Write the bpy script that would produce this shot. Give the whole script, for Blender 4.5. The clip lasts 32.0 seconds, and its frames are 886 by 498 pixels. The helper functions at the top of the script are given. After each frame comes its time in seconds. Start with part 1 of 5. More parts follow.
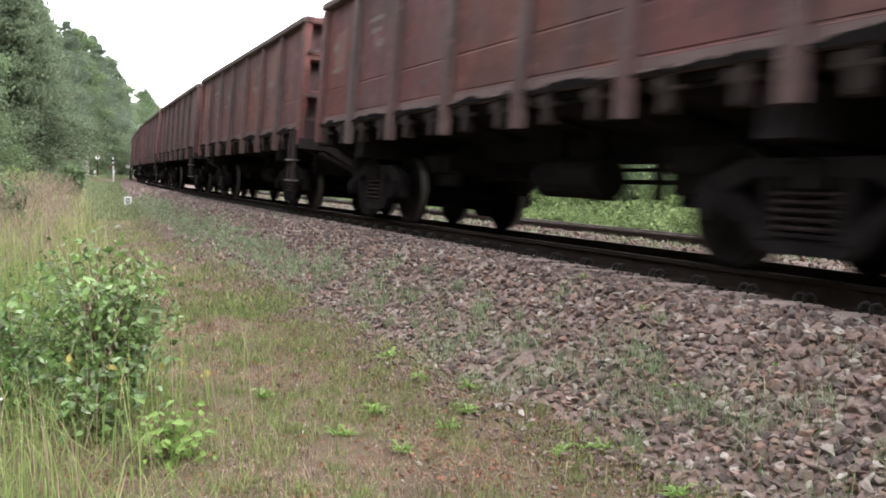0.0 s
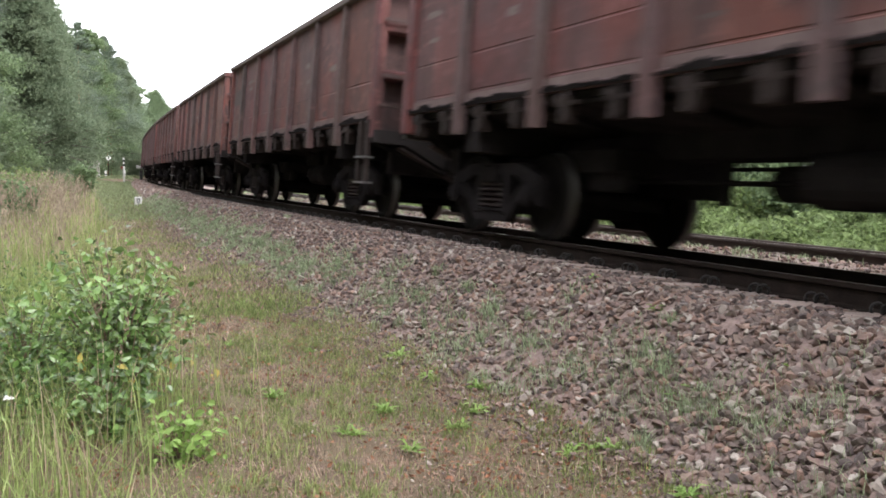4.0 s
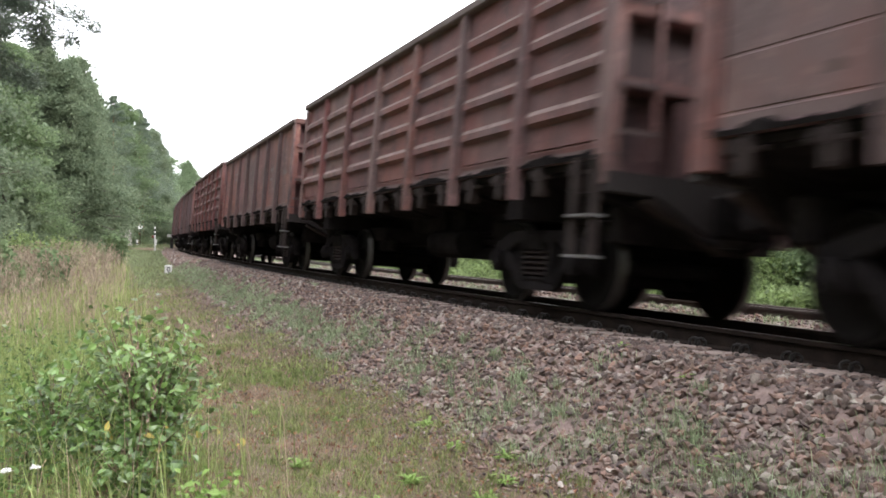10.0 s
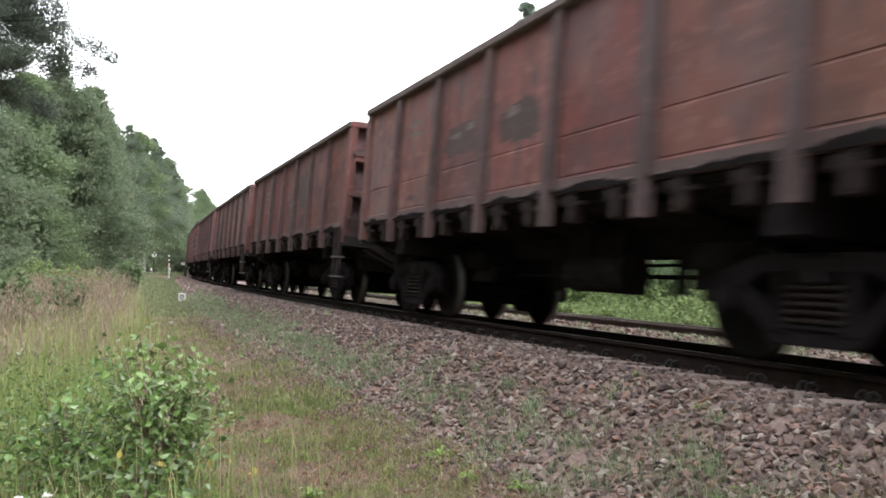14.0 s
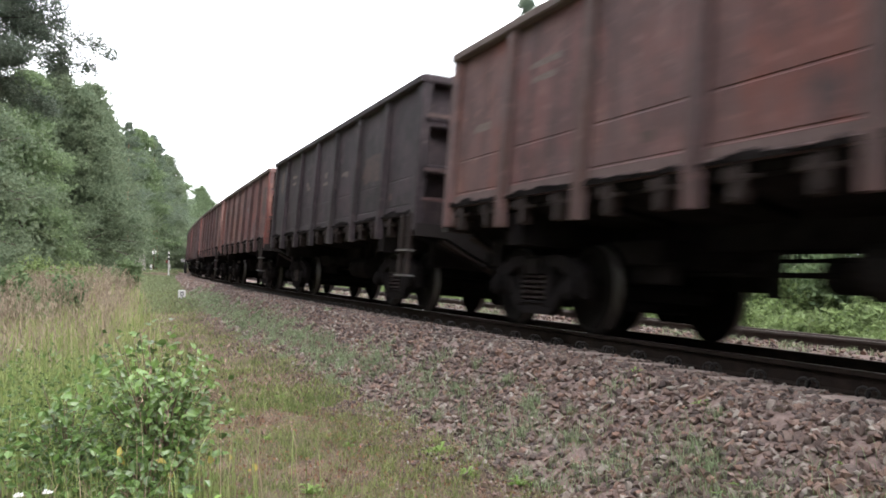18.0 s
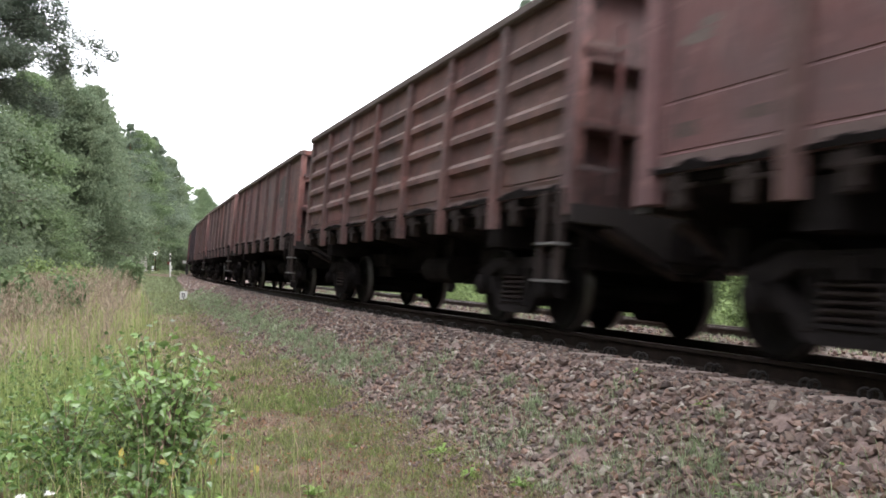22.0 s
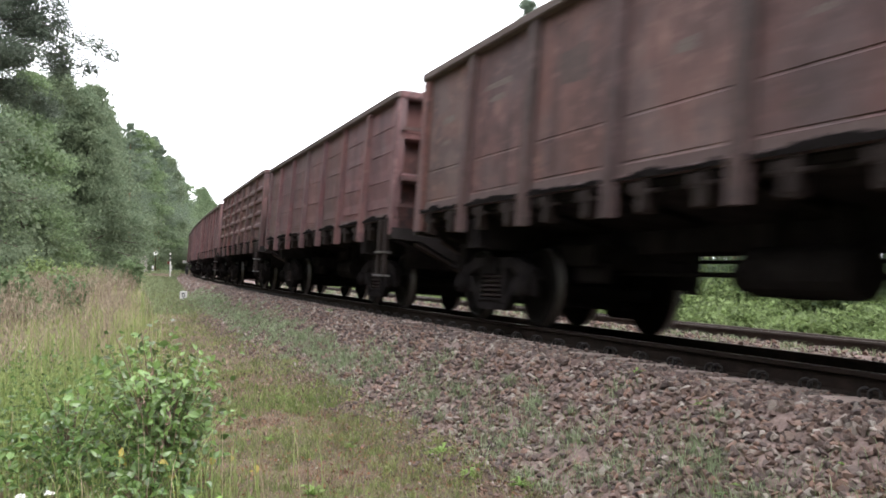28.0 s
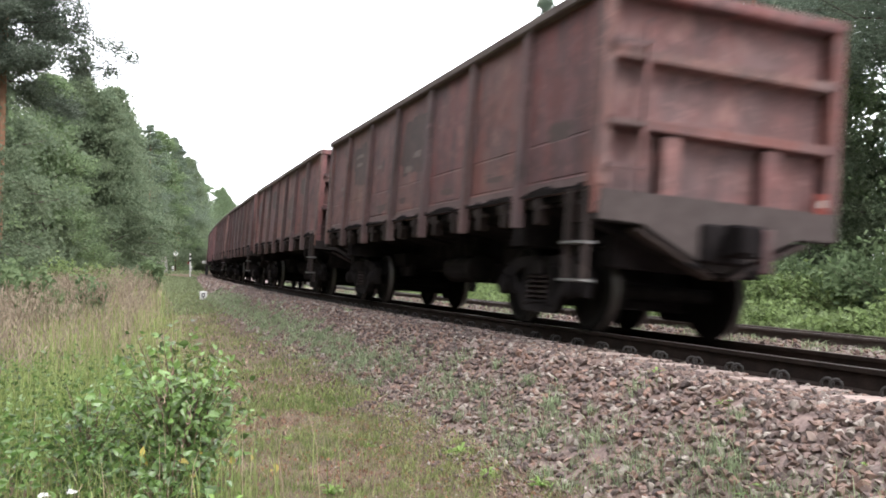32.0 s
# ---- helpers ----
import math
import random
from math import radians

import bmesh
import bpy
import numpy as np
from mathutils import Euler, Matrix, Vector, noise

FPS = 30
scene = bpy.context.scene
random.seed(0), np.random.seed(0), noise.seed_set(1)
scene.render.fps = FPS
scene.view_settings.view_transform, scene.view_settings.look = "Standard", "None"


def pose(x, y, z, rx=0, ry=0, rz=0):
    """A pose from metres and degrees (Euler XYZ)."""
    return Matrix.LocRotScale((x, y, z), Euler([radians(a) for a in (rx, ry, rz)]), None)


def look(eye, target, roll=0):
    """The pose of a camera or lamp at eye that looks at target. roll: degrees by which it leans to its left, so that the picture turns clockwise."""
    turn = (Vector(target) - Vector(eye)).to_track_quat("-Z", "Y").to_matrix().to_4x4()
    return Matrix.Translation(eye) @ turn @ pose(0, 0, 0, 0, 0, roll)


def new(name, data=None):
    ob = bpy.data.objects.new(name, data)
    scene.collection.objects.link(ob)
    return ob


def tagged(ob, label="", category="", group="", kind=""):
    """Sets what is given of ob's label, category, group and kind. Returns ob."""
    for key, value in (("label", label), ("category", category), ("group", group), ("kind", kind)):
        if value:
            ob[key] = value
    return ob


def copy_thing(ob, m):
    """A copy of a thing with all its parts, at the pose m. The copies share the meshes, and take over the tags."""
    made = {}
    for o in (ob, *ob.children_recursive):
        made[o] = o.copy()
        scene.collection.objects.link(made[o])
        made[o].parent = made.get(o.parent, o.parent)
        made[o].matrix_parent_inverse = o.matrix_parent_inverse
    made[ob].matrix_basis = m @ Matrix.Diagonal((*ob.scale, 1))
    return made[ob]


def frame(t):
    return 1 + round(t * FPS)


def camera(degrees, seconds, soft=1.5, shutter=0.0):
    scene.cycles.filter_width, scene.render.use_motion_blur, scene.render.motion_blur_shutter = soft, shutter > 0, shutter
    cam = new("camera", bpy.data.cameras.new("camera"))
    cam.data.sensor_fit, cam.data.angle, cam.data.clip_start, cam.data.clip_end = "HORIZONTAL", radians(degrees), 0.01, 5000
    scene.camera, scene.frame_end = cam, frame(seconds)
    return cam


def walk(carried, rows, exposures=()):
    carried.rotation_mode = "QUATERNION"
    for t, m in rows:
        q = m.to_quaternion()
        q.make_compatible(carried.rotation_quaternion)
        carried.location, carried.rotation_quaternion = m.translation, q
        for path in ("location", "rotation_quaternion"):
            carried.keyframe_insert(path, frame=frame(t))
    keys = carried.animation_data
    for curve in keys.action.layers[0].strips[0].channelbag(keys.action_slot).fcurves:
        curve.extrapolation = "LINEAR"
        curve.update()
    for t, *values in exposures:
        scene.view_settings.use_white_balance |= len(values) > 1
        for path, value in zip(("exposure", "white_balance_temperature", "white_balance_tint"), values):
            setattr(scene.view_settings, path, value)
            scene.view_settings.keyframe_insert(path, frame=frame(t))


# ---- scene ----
# The camera on its tripod: it stands still and turns.
EYE = (0.0, 0.0, 0.704)
cam = camera(52.36, 32.0, soft=1.75, shutter=0.5)


def aim(yaw, pitch, roll):
    """The camera's pose: degrees to the right of +y, upwards, and of lean."""
    a, b = radians(yaw), radians(pitch)
    way = Vector((math.sin(a) * math.cos(b), math.cos(a) * math.cos(b), math.sin(b)))
    return look(EYE, Vector(EYE) + way, roll)


PATH = [
    (0.0, 24.597, -4.682, 0.569),
    (0.5, 25.110, -4.669, 0.610),
    (1.0, 25.423, -4.651, 0.678),
    (1.5, 25.740, -4.652, 0.702),
    (2.0, 25.498, -4.664, 0.736),
    (2.5, 24.763, -4.726, 0.635),
    (3.0, 24.353, -4.751, 0.548),
    (3.5, 24.159, -4.716, 0.529),
    (5.5, 23.445, -4.698, 0.448),
    (6.0, 23.266, -4.701, 0.412),
    (6.5, 23.180, -4.656, 0.478),
    (7.0, 23.149, -3.881, 0.441),
    (7.5, 23.240, -3.200, 0.421),
    (8.0, 23.239, -2.554, 0.444),
    (8.5, 23.229, -1.950, 0.372),
    (9.0, 23.146, -1.310, 0.386),
    (9.5, 22.742, -0.796, 0.351),
    (10.0, 22.244, -0.395, 0.335),
    (10.5, 21.824, -0.237, 0.279),
    (11.0, 21.432, 0.169, 0.278),
    (11.5, 21.340, 0.986, 0.273),
    (12.0, 21.375, 1.571, 0.265),
    (12.5, 21.376, 1.655, 0.315),
    (13.0, 21.384, 1.587, 0.312),
    (13.5, 21.377, 1.491, 0.360),
    (14.0, 21.423, 1.390, 0.391),
    (14.5, 21.465, 1.304, 0.428),
    (16.5, 21.444, 1.215, 0.525),
    (17.0, 21.442, 1.219, 0.496),
    (18.0, 21.436, 1.177, 0.332),
    (19.0, 21.411, 1.176, 0.323),
    (20.0, 21.345, 1.235, 0.261),
    (21.0, 21.337, 1.220, 0.288),
    (22.0, 21.345, 1.251, 0.269),
    (23.0, 21.346, 1.245, 0.255),
    (24.0, 21.336, 1.232, 0.301),
    (25.0, 21.336, 1.232, 0.301),
    (25.5, 21.334, 1.227, 0.323),
    (27.5, 21.341, 1.226, 0.303),
    (28.0, 21.343, 1.231, 0.281),
    (29.0, 21.345, 1.227, 0.319),
    (30.0, 21.354, 1.247, 0.288),
    (31.0, 21.256, 1.230, 0.212),
    (31.5, 20.394, 1.213, 0.150),
    (32.0, 20.181, 1.207, 0.120),
]
EXPOSURES = [(0, 1.04), (6, 0.98), (9, 1.00), (10.5, 0.92), (12, 0.78), (17, 0.82), (28, 0.84), (31, 0.82), (32, 0.90)]
walk(cam, [(t, aim(a, b, c)) for t, a, b, c in PATH], exposures=EXPOSURES)

# World and sun: a white overcast sky.
world = bpy.data.worlds.new("overcast_sky")
scene.world = world
world.use_nodes = True
wn = world.node_tree.nodes
wl = world.node_tree.links
sky = wn.new("ShaderNodeTexSky")
sky.sky_type = "NISHITA"
sky.sun_disc = False
sky.sun_elevation, sky.sun_rotation = radians(47), radians(161)
sky.dust_density, sky.air_density, sky.ozone_density = 6.0, 1.0, 1.0
veil = wn.new("ShaderNodeMix")
veil.data_type = "RGBA"
veil.inputs[0].default_value = 0.93
wl.new(sky.outputs[0], veil.inputs[6])
veil.inputs[7].default_value = (10.4, 10.6, 11.3, 1)
wn["Background"].inputs[1].default_value = 0.19
wl.new(veil.outputs[2], wn["Background"].inputs[0])
sun_data = bpy.data.lights.new("sun", "SUN")
sun_data.energy, sun_data.angle, sun_data.color = 1.4, radians(25), (1.0, 0.975, 0.945)
sun = new("sun", sun_data)
sun.matrix_world = look((0, 0, 30), (-9, 26, 0))

# ---- materials ----


def ramp_mat(name, stops, scale=4.0, detail=6.0, rough=0.85, metal=0.0, bump=0.0, bump_scale=40.0, spread=0.0,
             fine=None, per_object=True, island=0.0, translucent=0.0, dust=None, stretch=(1, 1, 1), spec=0.5, hue=0.0):
    """A procedural surface: two noises mixed through a colour ramp, with bump, and variation from piece to piece."""
    m = bpy.data.materials.new(name)
    m.use_nodes = True
    n, l = m.node_tree.nodes, m.node_tree.links
    b = n["Principled BSDF"]
    co = n.new("ShaderNodeTexCoord")
    mp = n.new("ShaderNodeMapping")
    mp.inputs["Scale"].default_value = stretch
    l.new(co.outputs["Object"], mp.inputs[0])
    a = n.new("ShaderNodeTexNoise")
    a.noise_dimensions = "4D"
    a.inputs["Scale"].default_value, a.inputs["Detail"].default_value = scale, detail
    a.inputs["Roughness"].default_value = 0.62
    l.new(mp.outputs[0], a.inputs["Vector"])
    info = n.new("ShaderNodeObjectInfo")
    if per_object:
        w = n.new("ShaderNodeMath")
        w.operation = "MULTIPLY"
        w.inputs[1].default_value = 37.0
        l.new(info.outputs["Random"], w.inputs[0])
        l.new(w.outputs[0], a.inputs["W"])
    r = n.new("ShaderNodeValToRGB")
    e = r.color_ramp.elements
    while len(e) < len(stops):
        e.new(0.5)
    for k, (pos, col) in zip(e, stops):
        k.position, k.color = pos, (*col, 1)
    fac = a.outputs[0]
    if fine:
        f = n.new("ShaderNodeTexNoise")
        f.inputs["Scale"].default_value, f.inputs["Detail"].default_value = fine, 4.0
        l.new(mp.outputs[0], f.inputs["Vector"])
        mx = n.new("ShaderNodeMix")
        mx.inputs[0].default_value = 0.4
        l.new(fac, mx.inputs[2])
        l.new(f.outputs[0], mx.inputs[3])
        fac = mx.outputs[0]
    l.new(fac, r.inputs[0])
    colour = r.outputs[0]
    if dust:
        # broad dusty areas and vertical run marks over the paint
        for tint, size, lo, hi, most, flat in dust:
            dm = n.new("ShaderNodeMapping")
            dm.inputs["Scale"].default_value = (1, 1, flat)
            l.new(co.outputs["Object"], dm.inputs[0])
            dn = n.new("ShaderNodeTexNoise")
            dn.noise_dimensions = "4D"
            dn.inputs["Scale"].default_value, dn.inputs["Detail"].default_value, dn.inputs["Roughness"].default_value = size, 7.0, 0.68
            l.new(dm.outputs[0], dn.inputs["Vector"])
            l.new(w.outputs[0], dn.inputs["W"])
            dr = n.new("ShaderNodeMapRange")
            dr.inputs[1].default_value, dr.inputs[2].default_value, dr.inputs[4].default_value = lo, hi, most
            l.new(dn.outputs[0], dr.inputs[0])
            dx = n.new("ShaderNodeMix")
            dx.data_type = "RGBA"
            l.new(dr.outputs[0], dx.inputs[0])
            l.new(colour, dx.inputs[6])
            dx.inputs[7].default_value = (*tint, 1)
            colour = dx.outputs[2]
    if spread or island:
        src = info.outputs["Random"]
        if island:
            src = n.new("ShaderNodeNewGeometry").outputs["Random Per Island"]
        mr = n.new("ShaderNodeMapRange")
        k = island or spread
        mr.inputs[3].default_value, mr.inputs[4].default_value = 1 - k, 1 + k
        l.new(src, mr.inputs[0])
        hs = n.new("ShaderNodeHueSaturation")
        l.new(mr.outputs[0], hs.inputs["Value"])
        if hue:
            for socket, factor, low, high in (("Hue", 7.3, 0.5 - 0.2 * hue, 0.5 + hue), ("Saturation", 13.7, 1 - 10 * hue, 1 + 6 * hue)):
                fr = n.new("ShaderNodeMath")
                fr.operation = "MULTIPLY"
                fr.inputs[1].default_value = factor
                l.new(info.outputs["Random"], fr.inputs[0])
                fc = n.new("ShaderNodeMath")
                fc.operation = "FRACT"
                l.new(fr.outputs[0], fc.inputs[0])
                sr = n.new("ShaderNodeMapRange")
                sr.inputs[3].default_value, sr.inputs[4].default_value = low, high
                l.new(fc.outputs[0], sr.inputs[0])
                l.new(sr.outputs[0], hs.inputs[socket])
        l.new(colour, hs.inputs["Color"])
        colour = hs.outputs[0]
    l.new(colour, b.inputs["Base Color"])
    b.inputs["Roughness"].default_value = rough
    b.inputs["Metallic"].default_value = metal
    b.inputs["Specular IOR Level"].default_value = spec
    if bump:
        bn = n.new("ShaderNodeTexNoise")
        bn.inputs["Scale"].default_value, bn.inputs["Detail"].default_value = bump_scale, 5.0
        l.new(mp.outputs[0], bn.inputs["Vector"])
        bp = n.new("ShaderNodeBump")
        bp.inputs["Strength"].default_value, bp.inputs["Distance"].default_value = bump, 0.02
        l.new(bn.outputs[0], bp.inputs["Height"])
        l.new(bp.outputs[0], b.inputs["Normal"])
    if translucent:
        tr = n.new("ShaderNodeBsdfTranslucent")
        l.new(colour, tr.inputs[0])
        ms = n.new("ShaderNodeMixShader")
        ms.inputs[0].default_value = translucent
        l.new(b.outputs[0], ms.inputs[1])
        l.new(tr.outputs[0], ms.inputs[2])
        l.new(ms.outputs[0], n["Material Output"].inputs[0])
    return m


def paint(name, base, rust, dark, rough=0.7, soot=0.5):
    """Worn wagon paint: base colour with rust and coal-dust stains, streaked downwards."""
    return ramp_mat(name, [(0.38, dark), (0.465, base), (0.545, tuple(0.9 * c for c in base)), (0.62, rust)], scale=1.7, detail=8,
                    rough=rough, bump=0.25, bump_scale=18, spread=0.12, fine=9.0, stretch=(1.0, 1.0, 0.4), spec=0.3, hue=0.016,
                    dust=[(tuple(0.45 * c + 0.40 * k * sum(rust) / 3 for c, k in zip(base, (1.08, 0.95, 1.0))), 0.8, 0.47, 0.58, 0.8, 0.7), (tuple(0.8 * c for c in dark), 1.1, 0.49, 0.58, soot, 1.3),
                          (tuple(0.9 * c for c in dark), 3.2, 0.53, 0.62, 0.7, 0.12), (tuple(1.3 * c for c in rust), 5.0, 0.55, 0.64, 0.4, 1.6)])


M_RED = paint("red_brown_paint", (0.1727, 0.0696, 0.0666), (0.2269, 0.1131, 0.1032), (0.0777, 0.0519, 0.0552))
M_RED2 = paint("faded_red_paint", (0.2089, 0.0796, 0.0714), (0.2719, 0.1365, 0.1164), (0.0878, 0.0551, 0.0581))
M_RED3 = paint("sooty_red_paint", (0.1474, 0.0443, 0.0434), (0.1975, 0.0755, 0.0701), (0.0684, 0.0368, 0.0391))
M_RED4 = paint("bright_rusty_red_paint", (0.1745, 0.0536, 0.0489), (0.2309, 0.0924, 0.0789), (0.0800, 0.0444, 0.0448), soot=0.6)
M_MAUVE = paint("purple_brown_paint", (0.1769, 0.0836, 0.0872), (0.2254, 0.1183, 0.1181), (0.1059, 0.0583, 0.0629), soot=0.3)
M_BROWN = paint("dull_brown_paint", (0.1676, 0.0772, 0.0720), (0.2448, 0.1229, 0.1117), (0.0795, 0.0475, 0.0501))
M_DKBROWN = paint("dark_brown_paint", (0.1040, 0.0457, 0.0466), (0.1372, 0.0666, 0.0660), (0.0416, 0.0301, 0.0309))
M_BLACK = paint("sooty_grey_paint", (0.0519, 0.0362, 0.0440), (0.0758, 0.0515, 0.0547), (0.0277, 0.0209, 0.0249), soot=0.75)
M_GREYBROWN = paint("grey_brown_paint", (0.1378, 0.0606, 0.0576), (0.1952, 0.0898, 0.0887), (0.0661, 0.0376, 0.0401), soot=0.45)
M_PATCHD = ramp_mat("dark_repaint", [(0.35, (0.0605, 0.0437, 0.0420)), (0.65, (0.1109, 0.0672, 0.0605))], scale=3, rough=0.8, fine=9, spread=0.25)
M_PATCHL = ramp_mat("fresh_red_repaint", [(0.35, (0.1176, 0.0554, 0.0470)), (0.65, (0.1764, 0.0840, 0.0706))], scale=3, rough=0.75, fine=9, spread=0.2)
M_MARK = ramp_mat("faded_pale_marking", [(0.42, (0.1114, 0.0682, 0.0603)), (0.6, (0.1966, 0.1638, 0.1546))], scale=9, rough=0.8, fine=22)
M_RIBTOP = ramp_mat("rib_top_highlight_and_dust", [(0.35, (0.105, 0.066, 0.060)), (0.65, (0.300, 0.225, 0.205))], scale=5, rough=0.95, fine=16, spread=0.1, spec=0.2)
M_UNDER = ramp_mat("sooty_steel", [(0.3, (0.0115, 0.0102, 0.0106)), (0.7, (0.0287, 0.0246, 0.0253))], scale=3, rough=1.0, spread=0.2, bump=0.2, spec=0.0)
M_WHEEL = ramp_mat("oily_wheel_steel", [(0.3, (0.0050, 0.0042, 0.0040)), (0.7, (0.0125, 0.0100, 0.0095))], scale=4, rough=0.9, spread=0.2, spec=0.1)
M_STEEL = ramp_mat("worn_tread_steel", [(0.3, (0.0547, 0.0490, 0.0469)), (0.7, (0.1093, 0.1005, 0.0949))], scale=8, rough=0.5, metal=0.9)
# headstock darkened for the shade between wagons; M_PLATE is its openly lit copy
M_HEAD = ramp_mat("dusty_gap_shaded_headstock", [(0.3, (0.0154, 0.0113, 0.0109)), (0.7, (0.0269, 0.0200, 0.0197))], scale=3, rough=0.85, spread=0.1, fine=12)
M_PLATE = ramp_mat("dusty_lit_headstock", [(0.3, (0.0493, 0.0383, 0.0371)), (0.7, (0.0870, 0.0708, 0.0684))], scale=2.5, rough=0.9, fine=9, spec=0.2)
M_STRIP = ramp_mat("dusty_pink_grey_paint", [(0.3, (0.100, 0.068, 0.066)), (0.5, (0.150, 0.106, 0.102)), (0.7, (0.200, 0.150, 0.145))], scale=2.5, rough=0.9, fine=12, spread=0.12, spec=0.2)
M_RUNG = ramp_mat("bare_step_steel", [(0.3, (0.085, 0.08, 0.08)), (0.7, (0.17, 0.163, 0.16))], scale=9, rough=0.6, spec=0.4)
M_RIM = ramp_mat("dust_grey_rim_paint", [(0.3, (0.090, 0.066, 0.062)), (0.7, (0.185, 0.150, 0.140))], scale=3, rough=0.9, fine=11, spread=0.15, spec=0.2)
M_GREY = ramp_mat("dusty_grey_steel", [(0.3, (0.0227, 0.0165, 0.0165)), (0.7, (0.0470, 0.0351, 0.0321))], scale=4, rough=0.9, spread=0.1, spec=0.15)
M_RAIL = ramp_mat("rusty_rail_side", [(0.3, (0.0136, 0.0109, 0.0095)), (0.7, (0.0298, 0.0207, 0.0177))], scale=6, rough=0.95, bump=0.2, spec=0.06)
M_GREYBOX = ramp_mat("pale_concrete", [(0.3, (0.26, 0.24, 0.22)), (0.7, (0.40, 0.38, 0.35))], scale=4, rough=0.9, fine=30)
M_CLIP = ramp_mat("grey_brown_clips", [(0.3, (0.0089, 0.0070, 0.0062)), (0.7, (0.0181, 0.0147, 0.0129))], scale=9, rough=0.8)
# the second track's rail sides are lighter than the near track's
M_RAIL2 = ramp_mat("lighter_rail_side", [(0.3, (0.045, 0.035, 0.030)), (0.7, (0.085, 0.066, 0.056))], scale=6, rough=0.9, bump=0.2)
M_RAILTOP = ramp_mat("polished_rail_head", [(0.3, (0.20, 0.18, 0.17)), (0.7, (0.32, 0.30, 0.28))], scale=5, rough=0.38, metal=0.9)
M_CONC = ramp_mat("weathered_concrete", [(0.3, (0.1818, 0.1367, 0.1220)), (0.7, (0.3529, 0.2773, 0.2478))], scale=7, rough=0.95, bump=0.3, spread=0.2, fine=60, spec=0.2)
STONES = [(0.0, (0.0835, 0.0620, 0.0588)), (0.2, (0.1591, 0.1114, 0.0984)), (0.4, (0.2224, 0.1437, 0.1204)), (0.55, (0.1549, 0.1241, 0.1136)), (0.70, (0.2898, 0.1719, 0.1312)), (0.86, (0.2898, 0.2326, 0.2024)), (1.0, (0.4313, 0.3805, 0.3349))]


def stone_mat(name, single, gain=1.0):
    """Granite of many shades: one shade a stone, with grain."""
    m = ramp_mat(name, [(0.3, (0.55, 0.55, 0.55)), (0.7, (1.0, 1.0, 1.0))], scale=14, rough=0.85, bump=0.35, bump_scale=70, fine=60, per_object=False)
    n, l = m.node_tree.nodes, m.node_tree.links
    src = n.new("ShaderNodeObjectInfo").outputs["Random"] if single else n.new("ShaderNodeNewGeometry").outputs["Random Per Island"]
    r = n.new("ShaderNodeValToRGB")
    e = r.color_ramp.elements
    while len(e) < len(STONES):
        e.new(0.5)
    for k, (pos, col) in zip(e, STONES):
        k.position, k.color = pos, (*(gain * c for c in col), 1)
    l.new(src, r.inputs[0])
    mx = n.new("ShaderNodeMix")
    mx.data_type, mx.blend_type = "RGBA", "MULTIPLY"
    mx.inputs[0].default_value = 1.0
    b = n["Principled BSDF"]
    l.new(r.outputs[0], mx.inputs[6])
    l.new(b.inputs["Base Color"].links[0].from_socket, mx.inputs[7])
    l.new(mx.outputs[2], b.inputs["Base Color"])
    return m


# the same granite 1.3 times lighter, for far ballast and path grit
M_STONE3 = stone_mat("lighter_granite", False, 1.3)
M_STONE2 = stone_mat("dusty_granite", False, 0.92)
M_STONE4 = stone_mat("darker_granite", False, 0.74)
M_STONE, M_STONE1 = stone_mat("crushed_granite", False), stone_mat("single_granite_stones", True)
M_BED = ramp_mat("ballast_bed", [(0.30, (0.0702, 0.0500, 0.0459)), (0.5, (0.1890, 0.1323, 0.1174)), (0.7, (0.2835, 0.2133, 0.1890))], scale=16, detail=4, rough=0.95, bump=1.0,
                 bump_scale=16, fine=40, per_object=False)
M_WHITE = ramp_mat("white_paint", [(0.3, (0.5084, 0.5084, 0.4920)), (0.7, (0.6560, 0.6560, 0.6396))], scale=6, rough=0.6)
M_DARK = ramp_mat("black_paint", [(0.3, (0.02, 0.02, 0.02)), (0.7, (0.04, 0.04, 0.04))], scale=6, rough=0.6)
M_WORN = ramp_mat("worn_grey_lettering", [(0.3, (0.09, 0.09, 0.10)), (0.7, (0.20, 0.20, 0.21))], scale=9, rough=0.7)
M_SIGNRED = ramp_mat("red_reflector", [(0.3, (0.1344, 0.0221, 0.0171)), (0.7, (0.1792, 0.0367, 0.0269))], scale=8, rough=0.5)
M_BARK = ramp_mat("grey_bark", [(0.3, (0.05, 0.042, 0.034)), (0.7, (0.13, 0.11, 0.09))], scale=5, rough=0.95, bump=0.8, bump_scale=12, stretch=(1, 1, 0.25))
M_PINEBARK = ramp_mat("orange_pine_bark", [(0.3, (0.16, 0.085, 0.05)), (0.7, (0.34, 0.19, 0.115))], scale=5, rough=0.95, bump=0.8, bump_scale=14, stretch=(1, 1, 0.35))


def leaf_mat(name, a, b, island=0.35, tr=0.35, rough=0.6, spec=0.3):
    return ramp_mat(name, [(0.3, a), (0.7, b)], scale=0.8, detail=3, rough=rough, island=island, translucent=tr, spec=spec)


